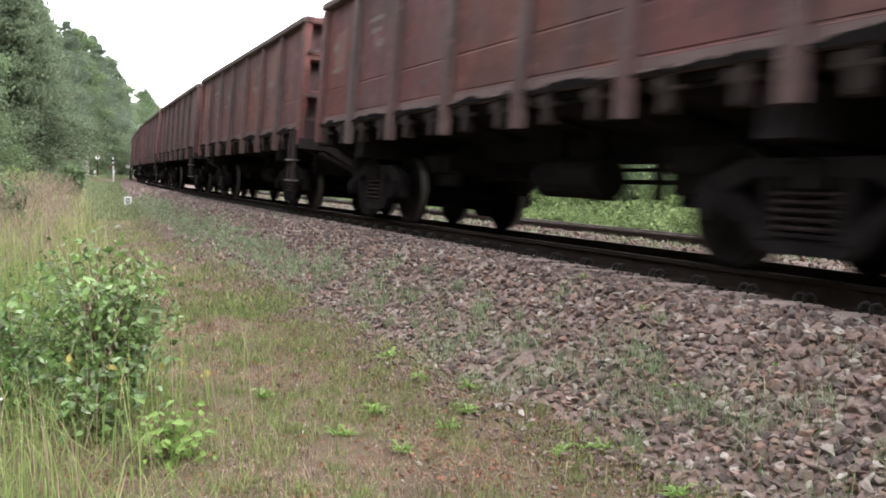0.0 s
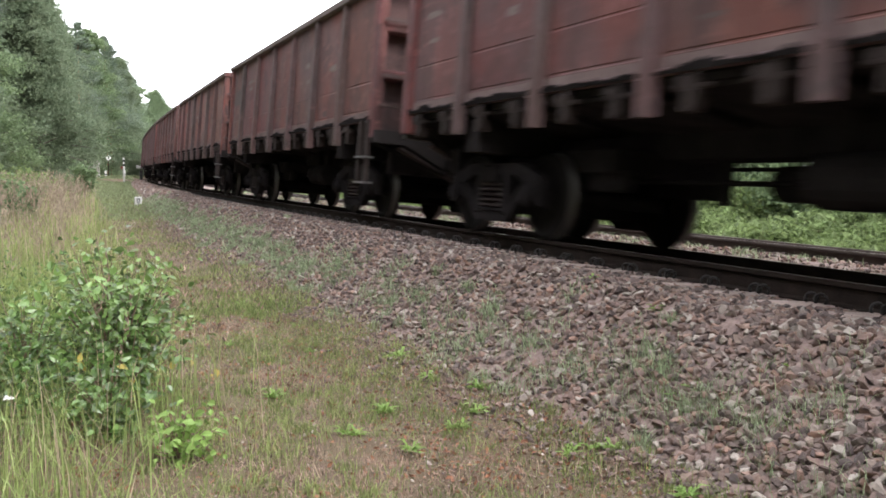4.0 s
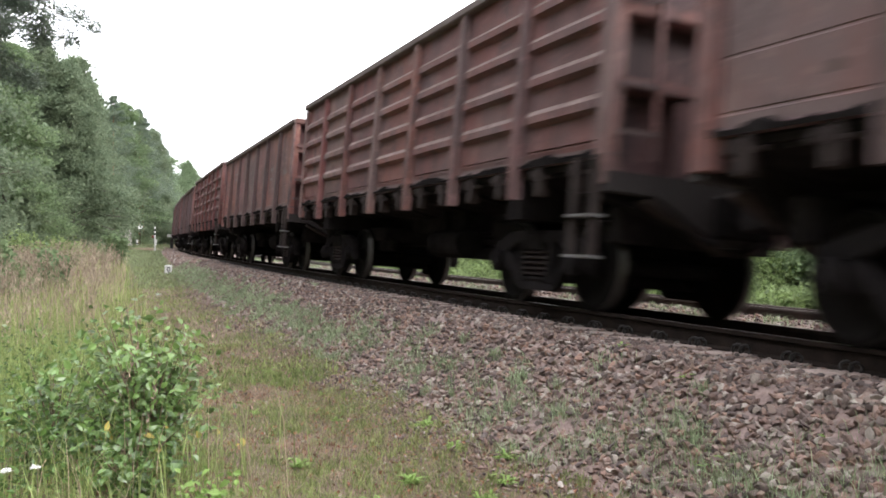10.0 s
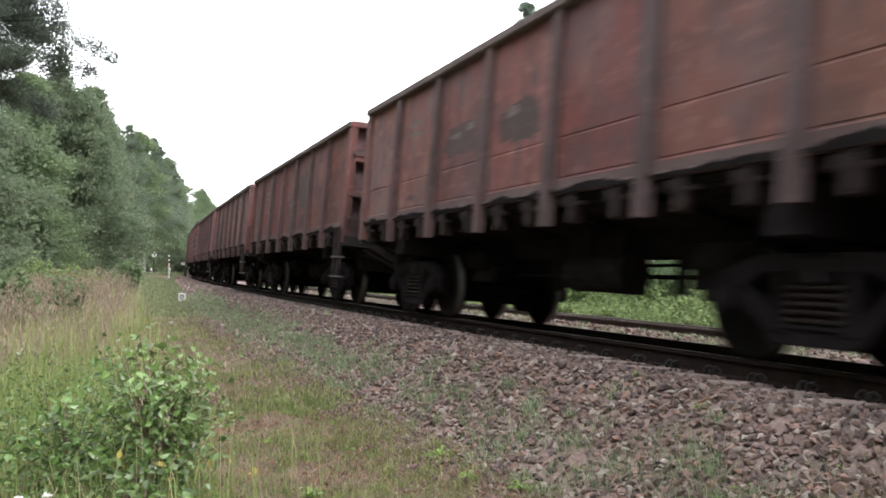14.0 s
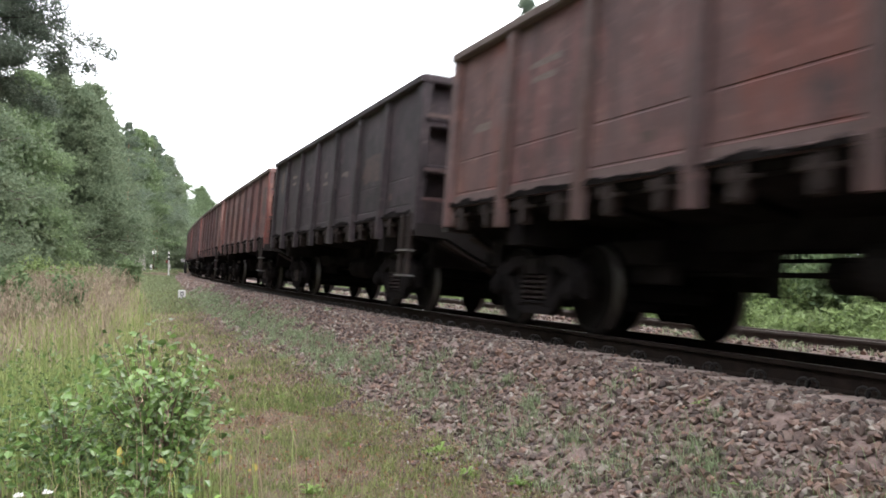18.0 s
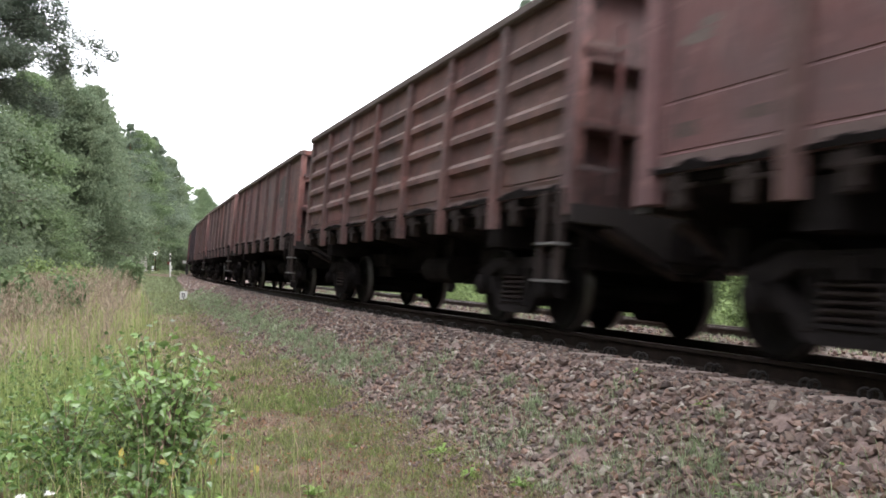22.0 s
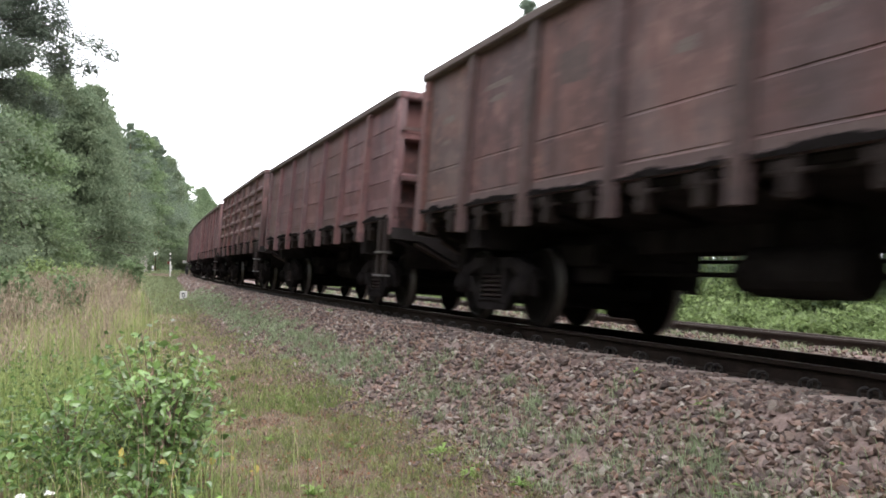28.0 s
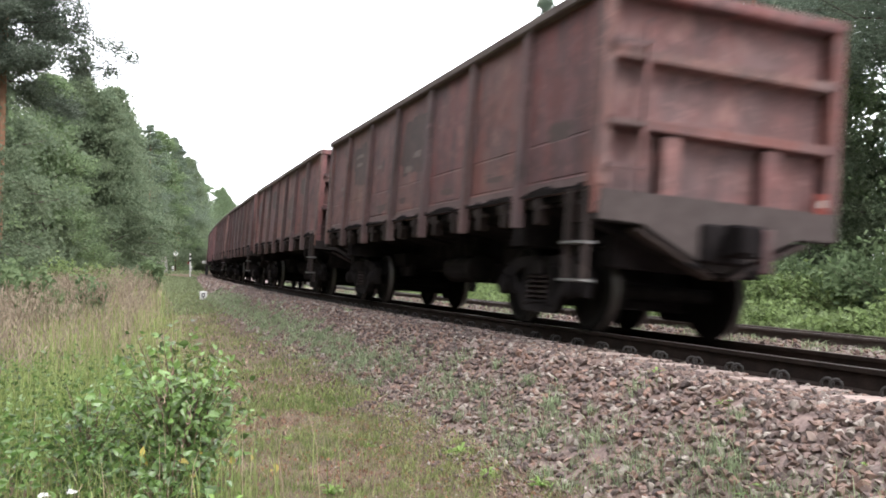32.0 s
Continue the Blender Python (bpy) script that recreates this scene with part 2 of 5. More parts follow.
M_LEAF = leaf_mat("broad_leaves", (0.1259, 0.1816, 0.0943), (0.2137, 0.2752, 0.1451), tr=0.45, island=0.2, rough=0.7, spec=0.15)
M_LEAF2 = leaf_mat("dark_leaves", (0.1166, 0.1578, 0.0989), (0.1903, 0.2279, 0.1418), tr=0.45, island=0.2, rough=0.7, spec=0.15)
# far birches: pale green, with distance haze mixed into the leaf colour
M_LEAF3 = leaf_mat("hazed_pale_birch_leaves", (0.165, 0.225, 0.130), (0.250, 0.320, 0.190), tr=0.5, island=0.2, rough=0.7, spec=0.1)
# forest pine needles lightened for distance haze; the near pine has M_NEEDLE2 without it
M_NEEDLE = leaf_mat("hazed_pine_needles", (0.1191, 0.1611, 0.1191), (0.1960, 0.2408, 0.1708), tr=0.3, island=0.2)
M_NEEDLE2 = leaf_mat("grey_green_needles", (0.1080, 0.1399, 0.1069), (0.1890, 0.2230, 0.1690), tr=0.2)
M_SHRUB = leaf_mat("bright_shrub_leaves", (0.1425, 0.1948, 0.0696), (0.2470, 0.3185, 0.1392), tr=0.45, island=0.45)
M_WEED = leaf_mat("fresh_weed_leaves", (0.1688, 0.2795, 0.0650), (0.2700, 0.3900, 0.1170), tr=0.4, island=0.3, rough=0.5)
M_LITTER = ramp_mat("withered_brown_leaves", [(0.3, (0.17, 0.075, 0.042)), (0.5, (0.26, 0.125, 0.066)), (0.7, (0.34, 0.20, 0.115))], scale=30, rough=0.8, island=0.5, spec=0.2)
M_BUSH = leaf_mat("fresh_bush_leaves", (0.0614, 0.1227, 0.0293), (0.1746, 0.2697, 0.0802), rough=0.30, tr=0.36, island=0.6, spec=0.65)
M_BLADE = leaf_mat("green_grass_blades", (0.1764, 0.2347, 0.0775), (0.3530, 0.4040, 0.1607), rough=0.6, island=0.45)
M_DRY = leaf_mat("dry_straw_blades", (0.30, 0.225, 0.16), (0.48, 0.38, 0.28), rough=0.8)
M_SEED = leaf_mat("tan_seed_heads", (0.2407, 0.1831, 0.1371), (0.3923, 0.3230, 0.2432), rough=0.8, tr=0.4)
M_TURF = leaf_mat("short_turf_blades", (0.1239, 0.1692, 0.0559), (0.2772, 0.3158, 0.1237), rough=0.7, island=0.5)
M_THATCH = leaf_mat("brown_thatch", (0.1408, 0.0925, 0.0702), (0.3488, 0.2562, 0.2036), rough=0.9, tr=0.15, island=0.8)
M_LAWN = leaf_mat("soft_lawn_blades", (0.1785, 0.2150, 0.1134), (0.2499, 0.2920, 0.1620), rough=0.7)
M_POST = paint("grimy_brown_post_paint", (0.1171, 0.0632, 0.0625), (0.1516, 0.0854, 0.0823), (0.0690, 0.0458, 0.0461))
M_LITTER = leaf_mat("brown_litter", (0.1631, 0.0750, 0.0450), (0.2828, 0.1359, 0.0828), rough=0.8, tr=0.1, island=0.5)
M_TUFT = leaf_mat("grey_green_tufts", (0.1740, 0.2248, 0.1260), (0.3117, 0.3697, 0.2240), rough=0.7, island=0.5)
M_YELLOW = leaf_mat("withered_yellow_leaves", (0.34, 0.28, 0.06), (0.46, 0.36, 0.10), tr=0.35, island=0.3)
M_TWIG = ramp_mat("twigs", [(0.3, (0.09, 0.06, 0.04)), (0.7, (0.17, 0.12, 0.08))], scale=9, rough=0.9)
M_PETAL = ramp_mat("white_petals", [(0.3, (0.75, 0.75, 0.72)), (0.7, (0.82, 0.82, 0.80))], scale=9, rough=0.7)


def ground_mat():
    m = ramp_mat("earth_and_thatch", [(0.30, (0.046, 0.030, 0.021)), (0.42, (0.112, 0.066, 0.042)), (0.50, (0.098, 0.080, 0.044)), (0.58, (0.150, 0.088, 0.056)), (0.70, (0.235, 0.165, 0.115))],
                 scale=2.6, detail=12, rough=0.95, bump=1.0, bump_scale=70, fine=110, per_object=False)
    return m


M_GROUND = ground_mat()

# ---- helpers for meshes ----


def part(name, bm, material, parent=None, label=""):
    """Link a bmesh as one mesh object under a thing or a part."""
    me = bpy.data.meshes.new(name)
    bm.to_mesh(me)
    bm.free()
    return mesh_part(name, me, material, parent, label)


def mesh_part(name, me, material, parent=None, label=""):
    if material is not None and not me.materials:
        me.materials.append(material)
    ob = new(name, me)
    ob.parent = parent
    return tagged(ob, label)


def to_mesh(name, bm):
    me = bpy.data.meshes.new(name)
    bm.to_mesh(me)
    bm.free()
    return me


def poly(name, verts, faces, smooth=False):
    me = bpy.data.meshes.new(name)
    me.from_pydata([tuple(v) for v in verts] if not isinstance(verts, np.ndarray) else verts.tolist(), [], faces if isinstance(faces, list) else faces.tolist())
    if smooth:
        me.polygons.foreach_set("use_smooth", [True] * len(me.polygons))
    return me


def empty(name, m=None):
    ob = new(name)
    if m is not None:
        ob.matrix_basis = m
    return ob


def box(bm, x0, x1, y0, y1, z0, z1, bevel=0.0):
    vs = [bm.verts.new(c) for c in ((x0, y0, z0), (x1, y0, z0), (x1, y1, z0), (x0, y1, z0), (x0, y0, z1), (x1, y0, z1), (x1, y1, z1), (x0, y1, z1))]
    fs = [bm.faces.new([vs[i] for i in f]) for f in ((3, 2, 1, 0), (4, 5, 6, 7), (0, 1, 5, 4), (1, 2, 6, 5), (2, 3, 7, 6), (3, 0, 4, 7))]
    if bevel:
        es = list({e for f in fs for e in f.edges})
        bmesh.ops.bevel(bm, geom=es, offset=bevel, segments=1, affect="EDGES")
    return vs


def boxes(*args, bevel=0.0):
    bm = bmesh.new()
    for a in args:
        box(bm, *a, bevel=bevel)
    return bm


def rod(bm, p, q, r, sides=8, r2=None):
    """A round bar from p to q."""
    p, q = Vector(p), Vector(q)
    d = q - p
    m = Matrix.Translation((p + q) / 2) @ d.to_track_quat("Z", "Y").to_matrix().to_4x4()
    bmesh.ops.create_cone(bm, cap_ends=True, segments=sides, radius1=r, radius2=r if r2 is None else r2, depth=d.length, matrix=m)


def prism(bm, profile, y0, y1):
    """A profile in x and z drawn out along y."""
    a = [bm.verts.new((x, y0, z)) for x, z in profile]
    b = [bm.verts.new((x, y1, z)) for x, z in profile]
    k = len(profile)
    bm.faces.new(a)
    bm.faces.new(b[::-1])
    for i in range(k):
        bm.faces.new((a[i], b[i], b[(i + 1) % k], a[(i + 1) % k]))
    bmesh.ops.recalc_face_normals(bm, faces=bm.faces[:])


def plate(bm, outline, x0, x1):
    """An outline in y and z with thickness from x0 to x1."""
    a = [bm.verts.new((x0, y, z)) for y, z in outline]
    b = [bm.verts.new((x1, y, z)) for y, z in outline]
    k = len(outline)
    bm.faces.new(a)
    bm.faces.new(b[::-1])
    for i in range(k):
        bm.faces.new((a[i], b[i], b[(i + 1) % k], a[(i + 1) % k]))
    bmesh.ops.recalc_face_normals(bm, faces=bm.faces[:])


def tubes(lines, sides=6):
    """Verts and faces of tapered tubes: each line is a list of (point, radius)."""
    vs, fs = [], []
    for line in lines:
        base = len(vs)
        for i, (p, r) in enumerate(line):
            p = Vector(p)
            nxt = Vector(line[min(i + 1, len(line) - 1)][0]) - Vector(line[max(i - 1, 0)][0])
            u = nxt.orthogonal().normalized() if abs(nxt.normalized().z) < 0.9 else nxt.cross(Vector((1, 0.01, 0))).normalized()
            v = nxt.normalized().cross(u)
            for k in range(sides):
                a = 2 * math.pi * k / sides
                vs.append(tuple(p + r * (math.cos(a) * u + math.sin(a) * v)))
        for i in range(len(line) - 1):
            for k in range(sides):
                a, b = base + i * sides + k, base + i * sides + (k + 1) % sides
                fs.append((a, b, b + sides, a + sides))
        fs.append(tuple(base + (len(line) - 1) * sides + k for k in range(sides)))
    return vs, fs


def cards(points, size, rng, aspect=0.55, droop=0.3, spread=0.35):
    """Pointed, folded leaves at the given points: verts and quads."""
    n = len(points)
    d = rng.normal(size=(n, 3))
    d[:, 2] = d[:, 2] * 0.6 - droop
    d /= np.linalg.norm(d, axis=1)[:, None]
    u = rng.normal(size=(n, 3))
    w = np.cross(d, u)
    w /= np.linalg.norm(w, axis=1)[:, None] + 1e-9
    nn = np.cross(d, w)
    s = size * (1 + spread * rng.uniform(-1, 1, n))[:, None]
    a = points
    tip = points + d * s
    mid = points + d * s * 0.45 + nn * s * 0.10
    v = np.stack([a, mid + w * s * aspect * 0.5, tip, mid - w * s * aspect * 0.5], 1).reshape(-1, 3)
    f = np.arange(4 * n).reshape(n, 4)
    return v, f


def blades(x, y, z, height, width, lean, rng, bend=0.5):
    """Grass blades as bent tapered strips: verts and faces (a quad and a tip each)."""
    n = len(x)
    a = rng.uniform(0, 2 * math.pi, n)
    b = rng.uniform(0, 2 * math.pi, n)
    ln = lean * np.abs(rng.normal(size=n)) * height
    dx, dy = np.cos(b) * ln, np.sin(b) * ln
    wx, wy = np.cos(a) * width / 2, np.sin(a) * width / 2
    base = np.stack([x, y, z], 1)
    off = np.stack([wx, wy, np.zeros(n)], 1)
    mid = base + np.stack([dx * 0.35, dy * 0.35, height * 0.6], 1)
    tip = base + np.stack([dx, dy, height * (1 - bend * 0.25)], 1)
    v = np.stack([base - off, base + off, mid + off * 0.7, mid - off * 0.7, tip], 1).reshape(-1, 3)
    i = np.arange(n)[:, None] * 5
    q = (i + np.array([[0, 1, 2, 3]])).tolist()
    t = (i + np.array([[3, 2, 4]])).tolist()
    return v, q + t


# ---- the line: two canted tracks on one curve ----
CURVE, NEAR, CANT, HALF = 0.001051, 5.799, radians(4.27), 0.76


def on_track(s, lat=0.0, z=0.0):
    """The place at s metres along the first track, lat metres right of its centre, z above its rail plane."""
    th = CURVE * s
    k = -HALF + (lat + HALF) * math.cos(CANT) + z * math.sin(CANT)
    h = z * math.cos(CANT) - (lat + HALF) * math.sin(CANT)
    return Vector((NEAR + (1 - math.cos(th)) / CURVE + k * math.cos(th), math.sin(th) / CURVE - k * math.sin(th), h))


def track_pose(s, lat=0.0, z=0.0):
    th = CURVE * s
    turn = Matrix.Rotation(-th, 4, "Z") @ Matrix.Rotation(CANT, 4, "Y")
    return Matrix.Translation(on_track(s, lat, z)) @ turn


def track_coords(x, y):
    """s and level lat of a place in the plan."""
    r = 1 / CURVE
    dx, dy = x - NEAR - r, y
    return np.arctan2(dy, -dx) * r, r - np.hypot(dx, dy)


def smooth(a, b, v):
    t = np.clip((v - a) / (b - a), 0, 1)
    return t * t * (3 - 2 * t)


def path_level(y):
    return -0.92 + 0.52 * smooth(14, 75, y)


def ground_z(x, y):
    """Height of the ground sheet."""
    x, y = np.asarray(x, float), np.asarray(y, float)
    s, lat = track_coords(x, y)
    low = path_level(y)
    z = low + 0.10 * smooth(-3.6, -2.75, lat)
    z = z + (np.maximum(-0.50, low + 0.04) - z) * smooth(-1.4, 0.6, lat)
    z = z + 0.12 * smooth(8.0, 12.0, lat) + 0.9 * smooth(12, 22, lat)
    z = z + 0.05 * np.sin(x * 0.9 + y * 0.35) * smooth(-3.2, -5, lat)
    z = z - 0.30 * smooth(1.0, 3.2, lat)
    z = z + 0.55 * smooth(94, 117, y) * smooth(-2.2, -3.8, lat)
    return z


# ---- the ground ----
def axis(near0, near1, step, far0, far1, grow=1.25):
    out = list(np.arange(near0, near1 + 1e-6, step))
    d, v = step, near1
    while v < far1:
        d *= grow
        v += d
        out.append(v)
    d, v = step, near0
    while v > far0:
        d *= grow
        v -= d
        out.insert(0, v)
    return np.array(out)


gx, gy = axis(-6, 12, 0.22, -2500, 2500), axis(0, 40, 0.4, -2500, 3000)
GX, GY = np.meshgrid(gx, gy)
GZ = ground_z(GX, GY) + 0.015 * np.sin(GX * 7.1 + 3 * np.sin(GY * 2.3)) * np.cos(GY * 5.3)
nx, ny = len(gx), len(gy)
ii = np.arange(nx * ny).reshape(ny, nx)
quads = np.stack([ii[:-1, :-1], ii[:-1, 1:], ii[1:, 1:], ii[1:, :-1]], -1).reshape(-1, 4)
ground = mesh_part("ground", poly("ground", np.stack([GX, GY, GZ], -1).reshape(-1, 3), quads, True), M_GROUND)
tagged(ground, "trodden grassy path with brown thatch beside the railway", "ground", kind="structure")


def sweep(profile, s_values, lat=0.0, z=0.0, closed=True):
    """Verts and faces of a profile (lat, z) drawn along the track."""
    vs, fs, k = [], [], len(profile)
    for s in s_values:
        vs += [tuple(on_track(s, lat + a, z + b)) for a, b in profile]
    for i in range(len(s_values) - 1):
        for j in range(k if closed else k - 1):
            a, b = i * k + j, i * k + (j + 1) % k
            fs.append((a, b, b + k, a + k))
    return vs, fs


S_ALL = list(np.arange(-480, -40, 20.0)) + list(np.arange(-40, 100, 2.0)) + list(np.arange(100, 421, 10.0))
TRACK2, DROP2 = 4.10, 0.115
SLEEPER_TOP = -0.19


def ballast_profile():
    return [(-3.05, -1.21), (-1.80, SLEEPER_TOP - 0.045), (-1.45, SLEEPER_TOP - 0.015), (-0.9, SLEEPER_TOP - 0.012), (0.9, SLEEPER_TOP - 0.02), (1.5, SLEEPER_TOP + 0.01), (2.05, SLEEPER_TOP + 0.05),
            (2.6, DROP2 + SLEEPER_TOP + 0.03), (5.6, DROP2 + SLEEPER_TOP + 0.02), (6.5, -0.35), (7.4, -0.62)]


v, f = sweep(ballast_profile(), S_ALL, closed=False)
ballast = mesh_part("ballast_bed", poly("ballast_bed", v, f, True), M_BED)
tagged(ballast, "pinkish grey crushed granite ballast bed under two tracks", "ballast", kind="structure")

RAIL = [(-0.075, -0.18), (0.075, -0.18), (0.075, -0.168), (0.012, -0.150), (0.010, -0.045), (0.0375, -0.036), (0.0375, -0.008), (0.028, 0.0),
        (-0.028, 0.0), (-0.0375, -0.008), (-0.0375, -0.036), (-0.010, -0.045), (-0.012, -0.150), (-0.075, -0.168)]
for centre, drop in ((0.0, 0.0), (TRACK2, DROP2)):
    for side in (-1, 1):
        v, f = sweep(RAIL, S_ALL, centre + side * (HALF + 0.0375), drop)
        me = poly("rail", v, f)
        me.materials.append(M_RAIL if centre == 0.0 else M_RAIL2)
        me.materials.append(M_RAILTOP)
        top = [i for i in range(len(f)) if i % 14 in (7,)]
        for i in top:
            me.polygons[i].material_index = 1
        tagged(mesh_part("rail", me, None), "steel rail with rusty web and worn bright head", "rail", "rails of the two tracks", kind="structure")

# concrete sleepers with spring clips: the ends and the middle stand out of the ballast
SLEEPER = to_mesh("sleeper", boxes((-1.37, 1.37, -0.13, 0.13, SLEEPER_TOP - 0.14, SLEEPER_TOP + 0.022), bevel=0.02))
SLEEPER.materials.append(M_CONC)


def clip_mesh():
    """A spring clip: two curled loops of bar side by side on the rail's foot."""
    lines = []
    for yc in (-0.042, 0.042):
        line = []
        for i in range(11):
            a = radians(-50 + 28 * i)
            line.append(((-0.135 + 0.032 * math.cos(a), yc - 0.024 * math.cos(a), SLEEPER_TOP + 0.052 + 0.038 * math.sin(a)), 0.0125))
        lines.append(line)
    v, f = tubes(lines, 6)
    me = poly("rail_clip", v, f, True)
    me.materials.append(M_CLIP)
    return me


CLIP = clip_mesh()
for centre, drop, s0, s1 in ((0.0, 0.0, -3 - 0.545 * 12, 42), (TRACK2, DROP2, 2 - 0.545 * 12, 30)):
    for s in np.arange(s0 - 0.04, s1, 0.545):
        sl = mesh_part("sleeper", SLEEPER, None, ballast)
        sl.matrix_basis = track_pose(s, centre, drop)
        if centre == 0.0:
            c = mesh_part("rail_clip", CLIP, None, ballast)
            c.matrix_basis = track_pose(s, -(HALF + 0.0375), 0)

# ---- the train ----
PITCH, LENGTH = 13.92, 12.73
HL = LENGTH / 2
WHEEL = 0.475


def wheel_mesh():
    """A wheelset about the x axis: axle, two wheels with flange, tread and dished disc."""
    bm = bmesh.new()
    prof = [(0.0, 0.10), (0.0, 0.395), (-0.01, 0.41), (-0.01, 0.475), (0.015, 0.505), (0.035, 0.478), (0.125, 0.470), (0.13, 0.41), (0.085, 0.395), (0.065, 0.16), (0.10, 0.11), (0.16, 0.10)]
    k = 28
    tread = []
    for side in (-1, 1):
        rings = []
        for a, r in prof:
            rings.append([bm.verts.new((side * (0.72 + a), r * math.cos(2 * math.pi * i / k), r * math.sin(2 * math.pi * i / k))) for i in range(k)])
        for j in range(len(rings) - 1):
            for i in range(k):
                fc = bm.faces.new((rings[j][i], rings[j][(i + 1) % k], rings[j + 1][(i + 1) % k], rings[j + 1][i]))
                fc.smooth = True
                if j == 5:
                    fc.material_index = 1
    rod(bm, (-1.08, 0, 0), (1.08, 0, 0), 0.085, 12)
    for side in (-1, 1):
        for i in range(3):
            a = 2 * math.pi * i / 3
            rod(bm, (side * 1.08, 0.05 * math.cos(a), 0.05 * math.sin(a)), (side * 1.10, 0.05 * math.cos(a), 0.05 * math.sin(a)), 0.012, 6)
    bmesh.ops.recalc_face_normals(bm, faces=bm.faces[:])
    me = bpy.data.meshes.new("wheelset")
    bm.to_mesh(me)
    bm.free()
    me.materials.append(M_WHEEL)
    me.materials.append(M_STEEL)
    return me


def side_frame_mesh(side):
    """A cast bogie side frame: arched upper chord, bowed lower chord, columns and pedestals, open between them."""
    bm = bmesh.new()
    x0, x1 = (0.94, 1.06) if side > 0 else (-1.06, -0.94)
    plate(bm, [(-1.10, 0.56), (-1.10, 0.68), (-0.60, 0.83), (0.60, 0.83), (1.10, 0.68), (1.10, 0.56), (0.74, 0.60), (0.50, 0.70), (-0.50, 0.70), (-0.74, 0.60)], x0, x1)
    plate(bm, [(-0.80, 0.585), (-0.70, 0.59), (-0.36, 0.29), (0.36, 0.29), (0.70, 0.59), (0.80, 0.585), (0.46, 0.20), (0.36, 0.16), (-0.36, 0.16), (-0.46, 0.20)], x0, x1)
    wide = (x0 - 0.02, x1 + 0.02)
    for s in (-1, 1):
        box(bm, *wide, *sorted((s * 0.29, s * 0.40)), 0.24, 0.74, bevel=0.015)
        box(bm, x0, x1, *sorted((s * 0.72, s * 0.79)), 0.36, 0.62, bevel=0.01)
        box(bm, x0, x1, *sorted((s * 1.06, s * 1.13)), 0.36, 0.66, bevel=0.01)
        y, out = s * 0.925, (x1 + 0.08 if side > 0 else x0 - 0.08)
        box(bm, x0 + 0.01, x1 - 0.01, y - 0.13, y + 0.13, 0.37, 0.585, bevel=0.03)
        rod(bm, (x0 if side < 0 else x1, y, 0.475), (out, y, 0.475), 0.125, 16)
        rod(bm, (out, y, 0.475), (out + (0.025 if side > 0 else -0.025), y, 0.475), 0.08, 12)
    box(bm, *wide, -0.31, 0.31, 0.27, 0.31, bevel=0.01)
    me = bpy.data.meshes.new("side_frame")
    bm.to_mesh(me)
    bm.free()
    return me


def spring_mesh():
    """One coil spring, standing at the origin."""
    line = []
    for i in range(41):
        a = 2 * math.pi * i / 8
        line.append(((0.075 * math.cos(a), 0.075 * math.sin(a), 0.31 + 0.30 * i / 40), 0.017))
    v, f = tubes([line], 5)
    return poly("spring", v, f, True)


def bogie(parent, y, shared):
    b = new("bogie")
    b.parent = parent
    b.location = (0, y, 0)
    tagged(b, "two-axle cast steel bogie black with grime")
    for side in (-1, 1):
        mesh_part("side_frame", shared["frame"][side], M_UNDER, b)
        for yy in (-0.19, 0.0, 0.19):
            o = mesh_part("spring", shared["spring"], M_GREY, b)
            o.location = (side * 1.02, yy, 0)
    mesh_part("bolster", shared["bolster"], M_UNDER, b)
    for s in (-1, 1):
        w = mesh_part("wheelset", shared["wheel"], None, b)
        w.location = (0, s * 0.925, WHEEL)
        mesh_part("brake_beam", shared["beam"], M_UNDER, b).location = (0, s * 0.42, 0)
    return b


SHARED = {
    "wheel": wheel_mesh(),
    "frame": {s: side_frame_mesh(s) for s in (-1, 1)},
    "spring": spring_mesh(),
    "bolster": to_mesh("bolster", boxes((-1.12, 1.12, -0.16, 0.16, 0.60, 0.80), (-0.93, 0.93, -0.27, 0.27, 0.26, 0.62), (-0.3, 0.3, -0.2, 0.2, 0.80, 0.92), bevel=0.02)),
    "beam": to_mesh("brake_beam", boxes((-0.80, 0.80, -0.05, 0.05, 0.36, 0.46), (-0.86, -0.70, -0.09, 0.02, 0.30, 0.58), (0.70, 0.86, -0.09, 0.02, 0.30, 0.58))),
}
BAY = [-HL + 0.06 + (LENGTH - 0.12) * i / 7 for i in range(8)]


def soot_crust(x, side):
    """A ragged crust of soot and coal caked along the sill, with lumps that climb the strip."""
    q = np.random.default_rng(61)
    n = 260
    y = np.linspace(-HL + 0.1, HL - 0.1, n)
    slow = np.interp(y, np.linspace(-HL, HL, 60), q.uniform(0, 1, 60))
    hi = 1.487 + 0.055 * slow ** 2 + 0.030 * q.uniform(0, 1, n) ** 3
    d = side * (0.004 + 0.012 * q.uniform(0, 1, n))
    v = np.concatenate([np.stack([np.full(n, x), y, np.full(n, 1.452)], 1), np.stack([x + d, y, hi - 0.012], 1), np.stack([np.full(n, x - side * 0.034), y, hi], 1)])
    i = np.arange(n - 1)
    f = np.concatenate([np.stack([i, i + 1, i + n + 1, i + n], 1), np.stack([i + n, i + n + 1, i + 2 * n + 1, i + 2 * n], 1)])
    return v, f


